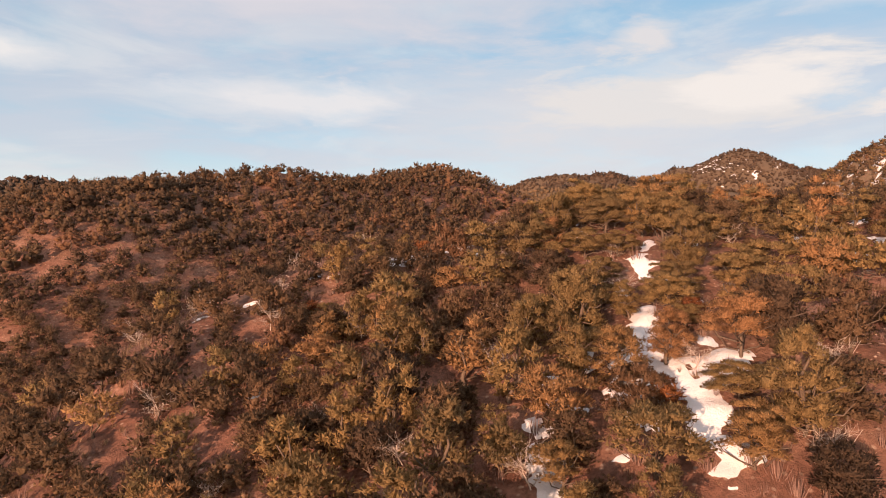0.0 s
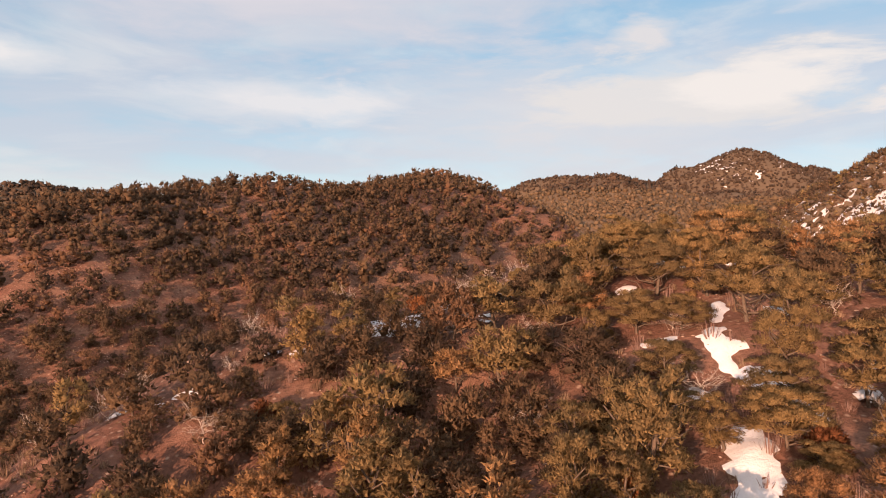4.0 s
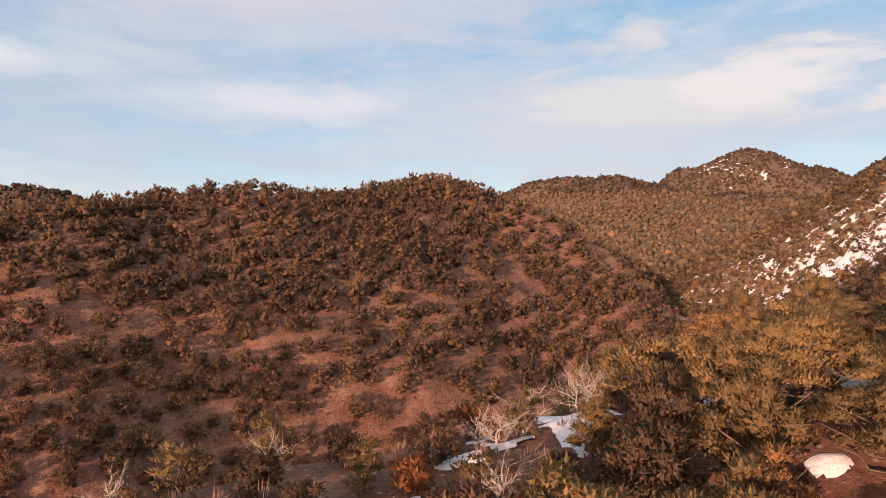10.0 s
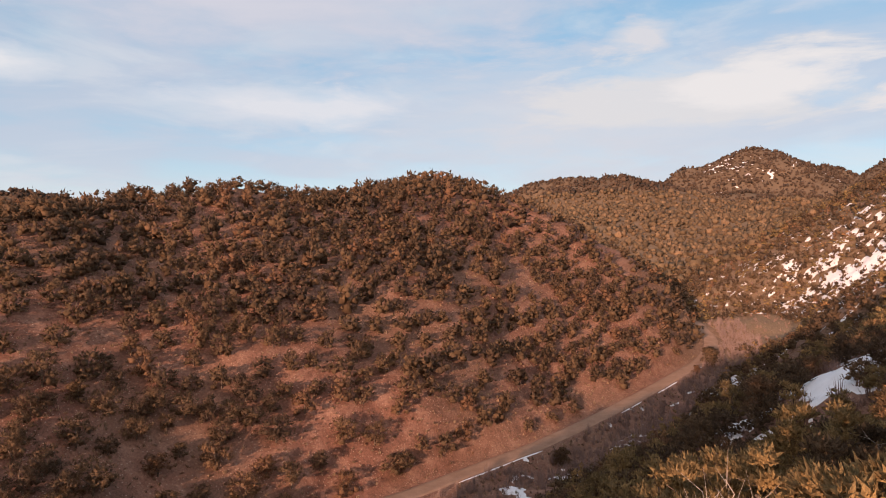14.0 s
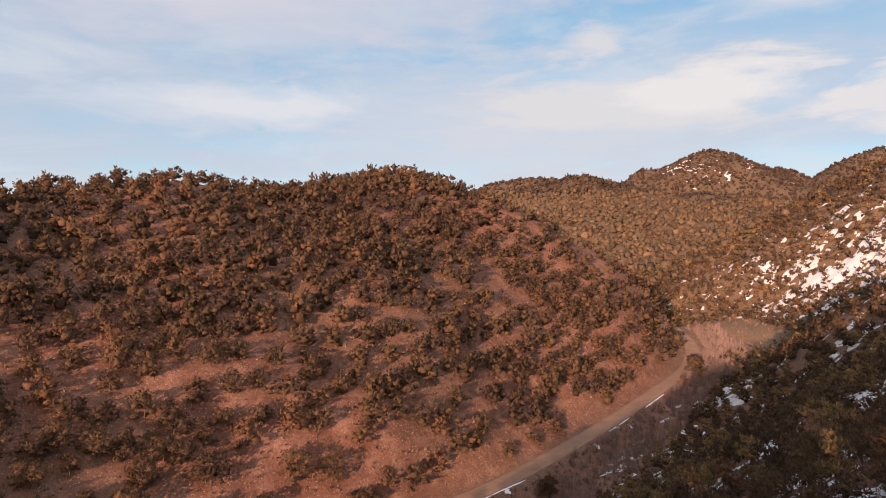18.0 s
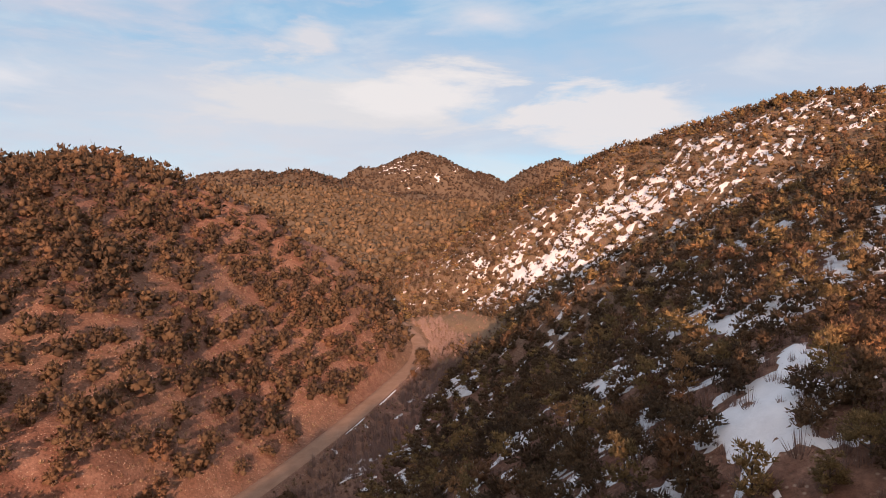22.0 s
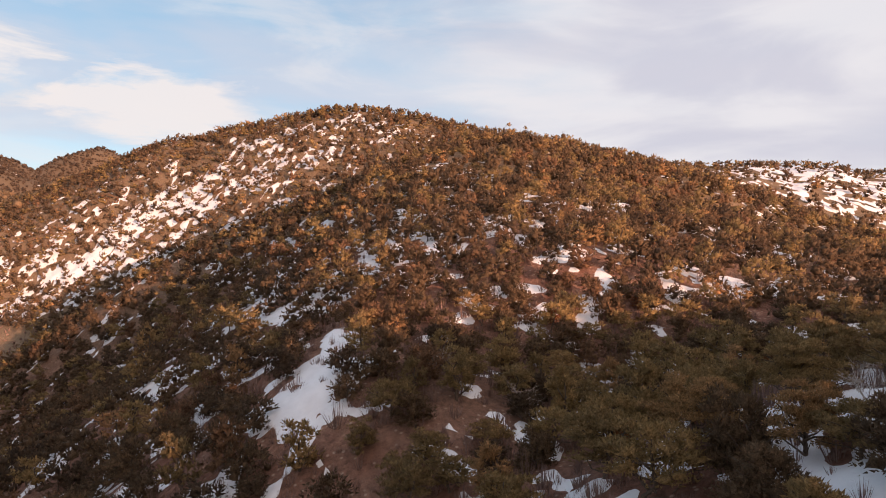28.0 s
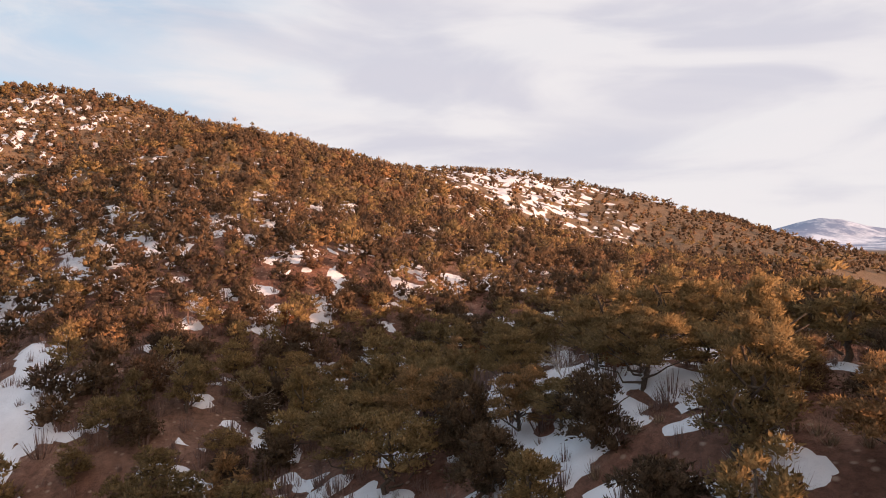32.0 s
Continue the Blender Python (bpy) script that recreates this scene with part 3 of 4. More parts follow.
SLOPE_SNOW_B = ((37.9, 114.6, 42.4, 117.0, 1.5), (41.0, 116.4, 46.6, 119.0, 1.1), (46.6, 118.8, 53.4, 121.9, 0.9), (26.3, 76.1, 24.8, 75.0, 0.7), (24.5, 75.7, 22.6, 75.3, 0.6), (21.7, 75.8, 21.0, 75.5, 0.5), (20.6, 76.1, 18.7, 75.6, 0.7), (22.3, 78.0, 22.1, 77.3, 0.5),
    (18.2, 75.8, 18.0, 75.4, 0.5), (89.2, 86.6, 83.7, 84.4, 0.8), (46.8, 97.6, 48.7, 95.9, 0.7), (71.3, 126.3, 67.4, 122.9, 0.7), (69.4, 118.9, 71.9, 117.0, 0.6), (29.0,
    84.1, 26.3, 83.6, 0.6), (24.9, 82.1, 22.6, 81.6, 0.7), (29.7, 80.2, 27.1, 80.0, 0.5), (44.9, 105.0, 42.5, 103.6, 0.5), (35.8, 102.2, 34.7, 100.3, 0.6), (68.3, 105.4,
    67.6, 103.7, 0.6), (31.8, 83.1, 30.2, 82.8, 0.4), (68.3, 94.4, 66.3, 93.0, 0.6), (75.3, 100.6, 74.0, 99.0, 0.6), (41.5, 99.5, 40.1, 98.3, 0.6))
SHADE_SNOW = ((42.6, 150.1, 42.1, 146.3, 0.9), (46.2, 139.7, 45.7, 136.4, 1.0), (49.1, 136.6, 49.0, 134.8, 0.8), (107.9, 218.4, 107.3, 214.3, 1.0), (93.7, 220.6, 93.1,
    216.3, 0.8), (138.7, 171.1, 133.4, 166.5, 1.0), (108.1, 170.0, 106.9, 165.7, 1.2), (87.6, 155.4, 80.4, 146.7, 1.2), (114.7, 194.6, 108.9, 187.5, 1.6), (80.3, 175.5,
    81.2, 173.5, 1.2), (83.3, 168.6, 82.5, 165.2, 1.0), (83.0, 160.5, 82.8, 159.2, 0.9), (31.8, 119.3, 32.2, 118.4, 0.7), (33.8, 109.7, 34.3, 110.9, 0.6), (68.6, 143.4,
    67.2, 144.1, 0.9), (42.9, 103.8, 45.0, 104.0, 0.8), (70.3, 117.4, 71.4, 116.2, 0.7), (72.3, 126.0, 68.3, 122.9, 0.8))
SUNNY_SNOW = ((154.9, 324.4, 160.5, 327.1, 3.5), (167.0, 326.0, 180.2, 307.6, 5.5), (169.2, 320.8, 172.7, 313.4, 5.0), (192.1, 306.7, 198.8, 303.1, 5.0), (200.5, 301.4,
    208.4, 288.7, 6.0), (211.7, 290.1, 220.3, 284.9, 4.5), (209.1, 273.2, 213.4, 259.1, 3.5), (200.8, 287.8, 201.8, 275.9, 3.0), (200.8, 248.9, 200.7, 238.4, 3.0),
    (228.2, 283.6, 232.1, 271.1, 2.5), (238.2, 269.8, 238.4, 256.7, 3.0), (233.7, 242.6, 232.6, 238.0, 1.5), (194.8, 253.4, 197.3, 248.7, 2.5), (185.8, 306.9, 188.5,
    302.6, 3.0), (141.3, 338.8, 143.6, 338.1, 2.0), (242.3, 230.3, 246.0, 225.2, 2.0), (188.9, 260.9, 189.5, 255.8, 2.0))
DRIFTS = (STRIP_SNOW, STRIP_SNOW_B, BROW_SNOW, EDGE_SNOW, EDGE_SNOW_B, SLOPE_SNOW, SLOPE_SNOW_B, SHADE_SNOW, SUNNY_SNOW)


def drift_cover(x, y):
    """Above 0 inside the drifts, their edges frayed."""
    out = np.full_like(x, -3.0)
    wob = (cloudy(x + 0.3 * y, y - 0.4 * x, 2.6, 3.0) - 0.5) * 0.9 + (cloudy(0.8 * x + 0.6 * y, 0.8 * y - 0.6 * x, 1.1, 8.0) - 0.5) * 0.9 + (cloudy(x, y, 0.5, 9.0) - 0.5) * 1.0
    for x0, y0, x1, y1, wide in (d for run in DRIFTS for d in run):
        reach = 0.4 if 50 < x0 < 90 and 95 < y0 < 118 else 0.62 if 22 < x0 < 45 and 92 < y0 < 108 else 0.95 if x0 > 17 and 72 < y0 < 92 and x0 < 45 else 0.66 if y0 < 92 or (45 < x0 < 82 and y0 < 110) else 0.95 if x0 < 62 and y0 < 125 else 0.72
        near = np.nonzero((x > min(x0, x1) - 2 * wide) & (x < max(x0, x1) + 2 * wide) & (y > min(y0, y1) - 2 * wide) & (y < max(y0, y1) + 2 * wide))[0]
        if len(near) == 0:
            continue
        u, v = x[near], y[near]
        dx, dy = x1 - x0, y1 - y0
        t = np.clip(((u - x0) * dx + (v - y0) * dy) / (dx * dx + dy * dy + 1e-6), 0, 1)
        r = np.hypot(u - x0 - t * dx, v - y0 - t * dy) / wide
        out[near] = np.maximum(out[near], (1.5 * (reach - r) + 0.9 * wob[near]).clip(-3, 1.2))
    return out


def bump_at(x, y, cx, cy, rx, ry):
    return np.exp(-((x - cx) / rx) ** 2 - ((y - cy) / ry) ** 2)


def snow_cover(x, y):
    """Above 0 where old snow lies."""
    u, v = 0.83 * x + 0.56 * y, -0.56 * x + 0.83 * y
    p, q = 0.34 * x - 0.94 * y, 0.94 * x + 0.34 * y
    field = 0.27 * cloudy(u, v, 9.0, 1.0) + 0.45 * cloudy(p, q * 0.7, 3.1, 2.0) + 0.28 * cloudy(u + 0.4 * q, v, 1.4, 5.0)
    field = np.where(x > 114, 0.22 * cloudy(u, v, 10.0, 1.0) + 0.36 * cloudy(p, q, 2.9, 2.0) + 0.42 * cloudy(u, v, 1.5, 5.0), field)
    close = (x < 62) & (y < 112)
    field = np.where(close, 0.26 * cloudy(u, v, 8.0, 1.0) + 0.38 * cloudy(p, q, 2.1, 2.0) + 0.36 * cloudy(u, v, 0.9, 5.0), field)
    # how much of the ground is white, by stretch of the plan
    share = np.maximum(0.62 * bump_at(x, y, 90, 135, 60, 60), 0.36 * bump_at(x, y, 60, 95, 45, 28)) + 0.15 * bump_at(x, y, 95, 75, 60, 30) + 0.42 * bump_at(x, y, 165, 325, 34, 60)
    share = share + 0.34 * bump_at(x, y, 200, 285, 40, 50) + 0.72 * bump_at(x, y, 345, 62, 60, 45) + 0.30 * bump_at(x, y, 190, 60, 80, 40) + 0.28 * bump_at(x, y, 230, 230, 40, 40)
    share = share + 0.36 * bump_at(x, y, 62, 215, 14, 22) + 0.40 * bump_at(x, y, 86, 240, 14, 22) + 0.4 * bump_at(x, y, 40, 195, 16, 14) + 0.2 * bump_at(x, y, 34, 76, 20, 8)
    share = share + 0.12 * bump_at(x, y, 140, 210, 40, 50) + 0.12 * bump_at(x, y, 34, 95, 22, 22)
    share = share + 0.24 * bump_at(x, y, 29, 82, 14, 9) - 0.34 * bump_at(x, y, 40, 105, 10, 8) - 0.34 * bump_at(x, y, 75, 105, 13, 10)
    share = np.minimum(share, np.where(x > 250, 0.8, np.where(x > 114, 0.5, 0.66))) * (1 - left_side(x, y))
    d, _ = road_near(x, y)
    wide = (field - (0.785 - 0.54 * share)) * 7.0
    wide = np.where(share < 0.06, -3.0, wide)
    out = np.maximum(wide, drift_cover(x, y))
    wash = ((x - 126) / 17) ** 2 + ((y - 308) / 30) ** 2 < 1.25
    return np.where((d < 3.2) | wash, -3.0, out).clip(-3, 1.2)


def left_side(x, y):
    """Whether a place lies on the sunny hill across the road (1) or not (0)."""
    level = np.interp(x, ROAD_XY[:14, 0], ROAD_XY[:14, 1])
    return ((y > level) & (x < 112)).astype(float)


def snow_sheet(x0, x1, y0, y1, step, cover, thick, label):
    sx, sy, sf = sheet(np.arange(x0, x1 + 1.01 * step, step), np.arange(y0, y1 + 1.01 * step, step))
    c = cover(sx, sy)
    sz = land(sx, sy) + thick * c.clip(-1.5, 1.0) + 0.02
    keep = (c[sf] > -0.2).any(1)
    sf = sf[keep]
    used, back = np.unique(sf, return_inverse=True)
    me = mesh_from("snow", np.stack([sx, sy, sz], 1)[used], back.reshape(-1, 4), [SNOW], smooth=True)
    return tagged(new("snow", me), label, "snow", kind="stuff")


def high_cover(x, y):
    field = 0.28 * cloudy(x, y, 22.0, 4.0) + 0.30 * cloudy(x + 0.5 * y, y - 0.5 * x, 7.0, 6.0) + 0.42 * cloudy(0.8 * x + 0.6 * y, 0.8 * y - 0.6 * x, 4.0, 7.0)
    share = 0.62 * bump_at(x, y, 470, 1060, 45, 90) + 0.47 * bump_at(x, y, 590, 1000, 60, 90) + 0.46 * bump_at(x, y, 300, 1000, 120, 60) + 0.19
    return ((field - (1.02 - 0.55 * share)) * 9).clip(-3, 1.2)


ditch = road_run[(road_run[:, 0] > 5) & (road_run[:, 0] < 102) & (road_run[:, 1] < 292)]
ditch_t = np.gradient(ditch[:, :2], axis=0)
ditch_t /= np.linalg.norm(ditch_t, axis=1)[:, None]
edge = []
for u, h in ((2.65, -0.03), (2.8, 0.08), (2.95, 0.08), (3.15, -0.06)):
    wob = 0.28 * (cloudy(ditch[:, 0], ditch[:, 1], 7.0, 2.0) - 0.5) + u + 0.35 * (u - 3.0) * (cloudy(ditch[:, 0], ditch[:, 1], 11.0, 3.0) - 0.5)
    p = ditch[:, :2] + np.stack([ditch_t[:, 1], -ditch_t[:, 0]], 1) * wob[:, None]
    gone = np.clip(1.2 * (0.62 - cloudy(ditch[:, 0], ditch[:, 1], 8.0, 4.0)), 0, 0.6)
    edge.append(np.stack([p[:, 0], p[:, 1], land(p[:, 0], p[:, 1]) + h - gone], 1))
edge = np.stack(edge, 1).reshape(-1, 3)
i = (np.arange(len(ditch) - 1)[:, None] * 4 + np.arange(3)[None]).ravel()
tagged(new("snow", mesh_from("snow", edge, np.stack([i, i + 1, i + 5, i + 4], 1), [SNOW], smooth=True)), "thin strip of ploughed snow along the road edge", "snow", kind="stuff")
snow_sheet(-30, 60, 22, 100, 0.28, snow_cover, 0.13, "patches of old snow under the junipers on the ridge")
snow_sheet(-30, 110, 100, 250, 0.6, snow_cover, 0.16, "patches of old snow under the junipers on the shaded slope")
snow_sheet(60, 110, 22, 100, 0.7, snow_cover, 0.22, "patches of old snow below the saddle")
snow_sheet(109.3, 260, 20, 400, 0.85, snow_cover, 0.22, "broken snowfields between trees on the higher slope")
snow_sheet(259, 430, 0, 130, 1.8, snow_cover, 0.4, "thin snow on the hump of the far ridge")
snow_sheet(180, 680, 900, 1160, 2.0, high_cover, 1.0, "flecks of snow on the distant peak")

# ---------------------------------------------------------------- woods
rng = np.random.default_rng(7)
OCT_V = np.array([(1, 0, 0), (-1, 0, 0), (0, 1, 0), (0, -1, 0), (0, 0, 1), (0, 0, -1)], float)
OCT_F = np.array([(0, 2, 4), (2, 1, 4), (1, 3, 4), (3, 0, 4), (2, 0, 5), (1, 2, 5), (3, 1, 5), (0, 3, 5)])
# build of the trees: height, width, how low the crown starts, how flat its pads are, how far the pads keep apart
ROUND, UPRIGHT, LAYERED = (2.9, 3.4, 0.10, 0.85, 0.8), (4.0, 3.0, 0.14, 0.8, 0.85), (3.2, 4.3, 0.34, 0.42, 1.0)


def unit(v):
    return v / (np.linalg.norm(v, axis=-1, keepdims=True) + 1e-9)


def crown_shape(r, form, lobes, tufts, length, slim=0.22, core=0.55):
    """Crown of rounded pads, each a small inner lump bristling with needle tufts that point out and up.
    Triangles and the way each corner faces; stands on z = 0."""
    tall, wide, lift, flat, apart = form
    vs, ns, fs, n = [], [], [], 0
    lump_v, lump_f = OCT_V, OCT_F
    squash = r.uniform(0.85, 1.18)
    lean = r.normal(size=2) * 0.05 * tall
    for k in range(lobes):
        t = (k + 0.5) / lobes
        h = lift + (0.86 - lift) * t
        belly = max(0.0, 1 - ((t - 0.34) / 0.74) ** 2) ** 0.5
        reach = wide * 0.5 * belly * (r.uniform(0.5, 0.86) if r.uniform() < 0.72 else r.uniform(0.05, 0.5))
        a = 2.39996 * k + r.uniform(-0.7, 0.7)
        c = np.array([reach * math.cos(a) * squash + lean[0] * t, reach * math.sin(a) / squash + lean[1] * t, tall * h + tall * 0.05 * r.normal()])
        s = wide * r.uniform(0.145, 0.225) * (18 / lobes) ** 0.42 * (1.14 - 0.35 * t) / apart ** 0.5
        size = np.array([s, s, s * flat * r.uniform(0.8, 1.15)])
        out = unit(c * np.array([1, 1, 0.6]) - (0, 0, tall * 0.22))
        if core:
            turn = np.linalg.qr(r.normal(size=(3, 3)))[0]
            turn = turn * np.linalg.det(turn)
            v = (lump_v @ turn) * size * core * r.uniform(0.7, 1.15, (len(lump_v), 1))
            vs.append(v + c), ns.append(unit(unit(v) + 0.3 * out)), fs.append(lump_f + n)
            n += len(lump_v)
        d = r.normal(size=(tufts, 3))
        d[:, 2] = np.abs(d[:, 2]) * 1.05 - 0.42
        d = unit(d)
        p = c + d * size * r.uniform(0.45, 1.0, (tufts, 1))
        way = unit(d * 0.6 + 0.2 * out + r.normal(size=(tufts, 3)) * 0.5 + (0, 0, 0.4))
        face = unit((d + 0.45 * out) * (1, 1, 0.42) + 0.12 * r.normal(size=(tufts, 3)))
        over = unit(unit(np.cross(way, face)) + 0.3 * r.normal(size=(tufts, 3)))
        over = over * np.where((np.cross(over, way) * face).sum(1) < 0, -1.0, 1.0)[:, None]
        ln = length * r.uniform(0.6, 1.4, (tufts, 1))
        vs.append(np.stack([p - over * ln * slim, p + over * ln * slim, p + way * ln], 1).reshape(-1, 3))
        ns.append(np.repeat(face, 3, axis=0)), fs.append(np.arange(3 * tufts).reshape(-1, 3) + n)
        n += 3 * tufts
    return np.concatenate(vs), np.concatenate(fs), np.concatenate(ns)


def crown_mesh(name, shape, mat):
    return mesh_from(name, shape[0], shape[1], [mat], normals=shape[2])


def corner_ways(v, f):
    """Which way each corner of a shape faces, from its faces."""
    flat = np.cross(v[f[:, 1]] - v[f[:, 0]], v[f[:, 2]] - v[f[:, 0]])
    out = np.zeros_like(v)
    for k in range(3):
        np.add.at(out, f[:, k], flat)
    return unit(out)


def stick(p, q, a, b, sides, bend=0.0, r=None, cuts=1):
    """Tapered limb from p to q as triangles."""
    p, q = np.array(p, float), np.array(q, float)
    way = (q - p) / (np.linalg.norm(q - p) + 1e-9)
    over = np.cross(way, (0.3, 0.9, 0.2))
    over /= np.linalg.norm(over)
    third = np.cross(way, over)
    rows, fs = [], []
    for k in range(cuts + 1):
        t = k / cuts
        mid = p + (q - p) * t
        if r is not None and 0 < k < cuts:
            mid = mid + r.normal(size=3) * bend
        rad = a + (b - a) * t
        rows += [mid + rad * (math.cos(6.2832 * j / sides) * over + math.sin(6.2832 * j / sides) * third) for j in range(sides)]
    for k in range(cuts):
        for j in range(sides):
            i0, i1 = k * sides + j, k * sides + (j + 1) % sides
            fs += [(i0, i1, i1 + sides), (i0, i1 + sides, i0 + sides)]
    return np.array(rows), np.array(fs)


def gather(pieces):
    vs, fs, n = [], [], 0
    for v, f in pieces:
        vs.append(v), fs.append(f + n)
        n += len(v)
    return np.concatenate(vs), np.concatenate(fs)


def trunk_shape(r, form, limbs=9, sides=6):
    tall, wide = form[0], form[1]
    lean = r.normal(size=2) * 0.06 * tall
    top = (lean[0], lean[1], tall * 0.74)
    pieces = [stick((0, 0, -0.5), top, 0.036 * tall, 0.010 * tall, sides, 0.04 * tall, r, 4)]
    for k in range(limbs):
        t = 0.10 + 0.62 * k / max(limbs, 1)
        a = 2.4 * k + r.uniform(-0.4, 0.4)
        start = (lean[0] * t, lean[1] * t, tall * 0.74 * t)
        reach = wide * 0.42 * r.uniform(0.7, 1.1)
        end = (start[0] + reach * math.cos(a), start[1] + reach * math.sin(a), start[2] + tall * r.uniform(0.15, 0.32))
        pieces.append(stick(start, end, 0.016 * tall, 0.004 * tall, 4, 0.05 * tall, r, 3))
    return gather(pieces)


def bare_shape(r, tall, wide, limbs, twigs, thick=0.03):
    """Leafless limbs with forking twigs: the trunk and limbs, then the twigs."""
    lean = r.normal(size=2) * 0.12 * tall
    wood = [stick((0, 0, -0.4), (lean[0], lean[1], tall * 0.5), thick * tall, thick * 0.4 * tall, 5, 0.05 * tall, r, 3)]
    fine = []
    for k in range(limbs):
        t = r.uniform(0.1, 1.0)
        a = 2.4 * k + r.uniform(-0.5, 0.5)
        s = np.array([lean[0] * t, lean[1] * t, tall * 0.5 * t])
        e = s + np.array([math.cos(a) * wide * 0.5 * r.uniform(0.5, 1), math.sin(a) * wide * 0.5 * r.uniform(0.5, 1), tall * r.uniform(0.12, 0.5)])
        wood.append(stick(s, e, thick * 0.42 * tall, thick * 0.15 * tall, 4, 0.07 * tall, r, 4))
        for _ in range(twigs):
            u = r.uniform(0.25, 1.0)
            p = s + (e - s) * u
            q = p + (e - s) * r.uniform(0.05, 0.25) + r.normal(size=3) * 0.10 * tall + (0, 0, 0.05 * tall)
            fine.append(stick(p, q, thick * 0.15 * tall, thick * 0.05 * tall, 3))
    return gather(wood), gather(fine)


def scatter(x0, x1, y0, y1, step, keep, r):
    """Jittered places over a stretch of the plan, kept with the given chance."""
    xs, ys = np.arange(x0, x1, step), np.arange(y0, y1, step)
    gx, gy = np.meshgrid(xs, ys)
    gx, gy = gx.ravel() + r.uniform(-0.48, 0.48, gx.size) * step, gy.ravel() + r.uniform(-0.48, 0.48, gy.size) * step
    k = r.uniform(size=gx.size) < keep(gx, gy)
    return gx[k], gy[k]


def plant(x0, x1, y0, y1, gap, tries, r, taken=()):
    """Places that keep their own distance from each other; gap gives it by place, 0 where nothing grows."""
    cell, grid, out = 4.0, {}, []
    for x, y, g in taken:
        grid.setdefault((int(x // cell), int(y // cell)), []).append((x, y, g))
    px, py = r.uniform(x0, x1, tries), r.uniform(y0, y1, tries)
    gaps = gap(px, py)
    for x, y, g in zip(px.tolist(), py.tolist(), gaps.tolist()):
        if g <= 0:
            continue
        i, j, free = int(x // cell), int(y // cell), True
        for a in range(i - 2, i + 3):
            for b in range(j - 2, j + 3):
                for u, v, w in grid.get((a, b), ()):
                    if (x - u) ** 2 + (y - v) ** 2 < (0.5 * (g + w)) ** 2:
                        free = False
                        break
                if not free:
                    break
            if not free:
                break
        if free:
            grid.setdefault((i, j), []).append((x, y, g))
            out.append((x, y, g))
    return np.array(out).reshape(-1, 3)


def left_gap(x, y):
    """How far apart the trees of the sunny hill stand; open gravel between the clumps low on the slope."""
    d, level = road_near(x, y)
    rise = land(x, y) - level
    clumps = 0.55 * cloudy(x, y, 11.0, 11.0) + 0.45 * cloudy(x, y, 27.0, 12.0)
    g = 2.7 + 2.8 * clumps + 0.8 * np.clip((22 - rise) / 22, 0, 1) * clumps * (d > 16)
    g = np.where(x > 30, 2.5 + 2.0 * clumps, g)
    g = g * r_vary(x, y)
    bare = (cloudy(x, y, 15.0, 13.0) > 0.84) & (rise < 38)
    crest = sorted(LEFT_CREST)
    beyond = y > np.interp(x, [p[0] for p in crest], [p[1] for p in crest]) + np.where(x > 35, 2, 12)
    return np.where((left_side(x, y) == 0) | (d < 4.8) | bare | beyond, 0, g)


def r_vary(x, y):
    """Between 0.7 and 1.35, without order from place to place."""
    return 0.7 + 0.65 * lattice(np.floor(x * 3.1), np.floor(y * 3.1), 5.0)


def right_gap(x, y):
    """How far apart the trees of the near ridge and the shaded and higher slopes stand."""
    d, _ = road_near(x, y)
    clumps = 0.6 * cloudy(x, y, 8.0, 14.0) + 0.4 * cloudy(x, y, 19.0, 15.0)
    g = 2.5 + 1.5 * clumps
    g = np.where((y > 92) & (x < 130), 2.25 + 1.5 * clumps, g)
    g = np.where((x > 112) & (y > 150), 2.1 + 1.4 * clumps, g)
    g = np.where((x > 14) & (x < 64) & (y > 73) & (y < 128), 1.9 + 1.4 * clumps, g)
    g = np.where((x > 64) & (x < 100) & (y > 80) & (y < 128), 2.0 + 1.4 * clumps, g)
    g = np.where((x > 15) & (x < 42) & (y > 74) & (y < 92), 2.4 + 1.7 * clumps, g)
    g = np.where((x > -14) & (x < 60) & (y < 74), 1.95 + 1.6 * clumps, g)
    g = np.where((x > 12) & (x < 40) & (y > 54) & (y < 73), 2.5 + 1.8 * clumps, g)
    g = np.where((x > -16) & (x < 10) & (y < 57), 1.75 + 1.0 * clumps, g)
    g = g * r_vary(x, y)
    white = drift_cover(x, y)
    g = np.where((white > -0.35) & (y > 108) & (x < 62), 0, g)
    g = np.where((np.abs((y - 113.0) - 0.56 * (x - 37.0)) < 2.2) & (x > 35) & (x < 54), 0, g)
    g = np.where((white > 0.45) & ((x < 112) | (r_vary(x, y) < 1.0)), 0, g)
    # the open brow, the wash by the bend of the road and the track over the ridge carry no trees
    open_ground = ((x > -30) & (x < 8.5) & (y > 69) & (y < 112)) | ((np.abs(x - 23.5 - 0.12 * (y - 30)) < 2.2) & (y < 46)) | (((x - 126) / 17) ** 2 + ((y - 308) / 30) ** 2 < 1)
    edge = np.where(x < 96, 14.0 + 7.0 * (cloudy(x, y, 14.0, 61.0) - 0.5), 11.0)
    ridge_line = sorted((p[1], p[0]) for p in RIGHT_CREST)
    beyond = (x > np.interp(y, [p[0] for p in ridge_line], [p[1] for p in ridge_line]) + 16) & ~((x > 140) & (y < 150))
    gully = y > 150 + 1.1 * x
    return np.where((left_side(x, y) > 0) | (d < edge) | open_ground | beyond | (gully & (x < 112)), 0, g)


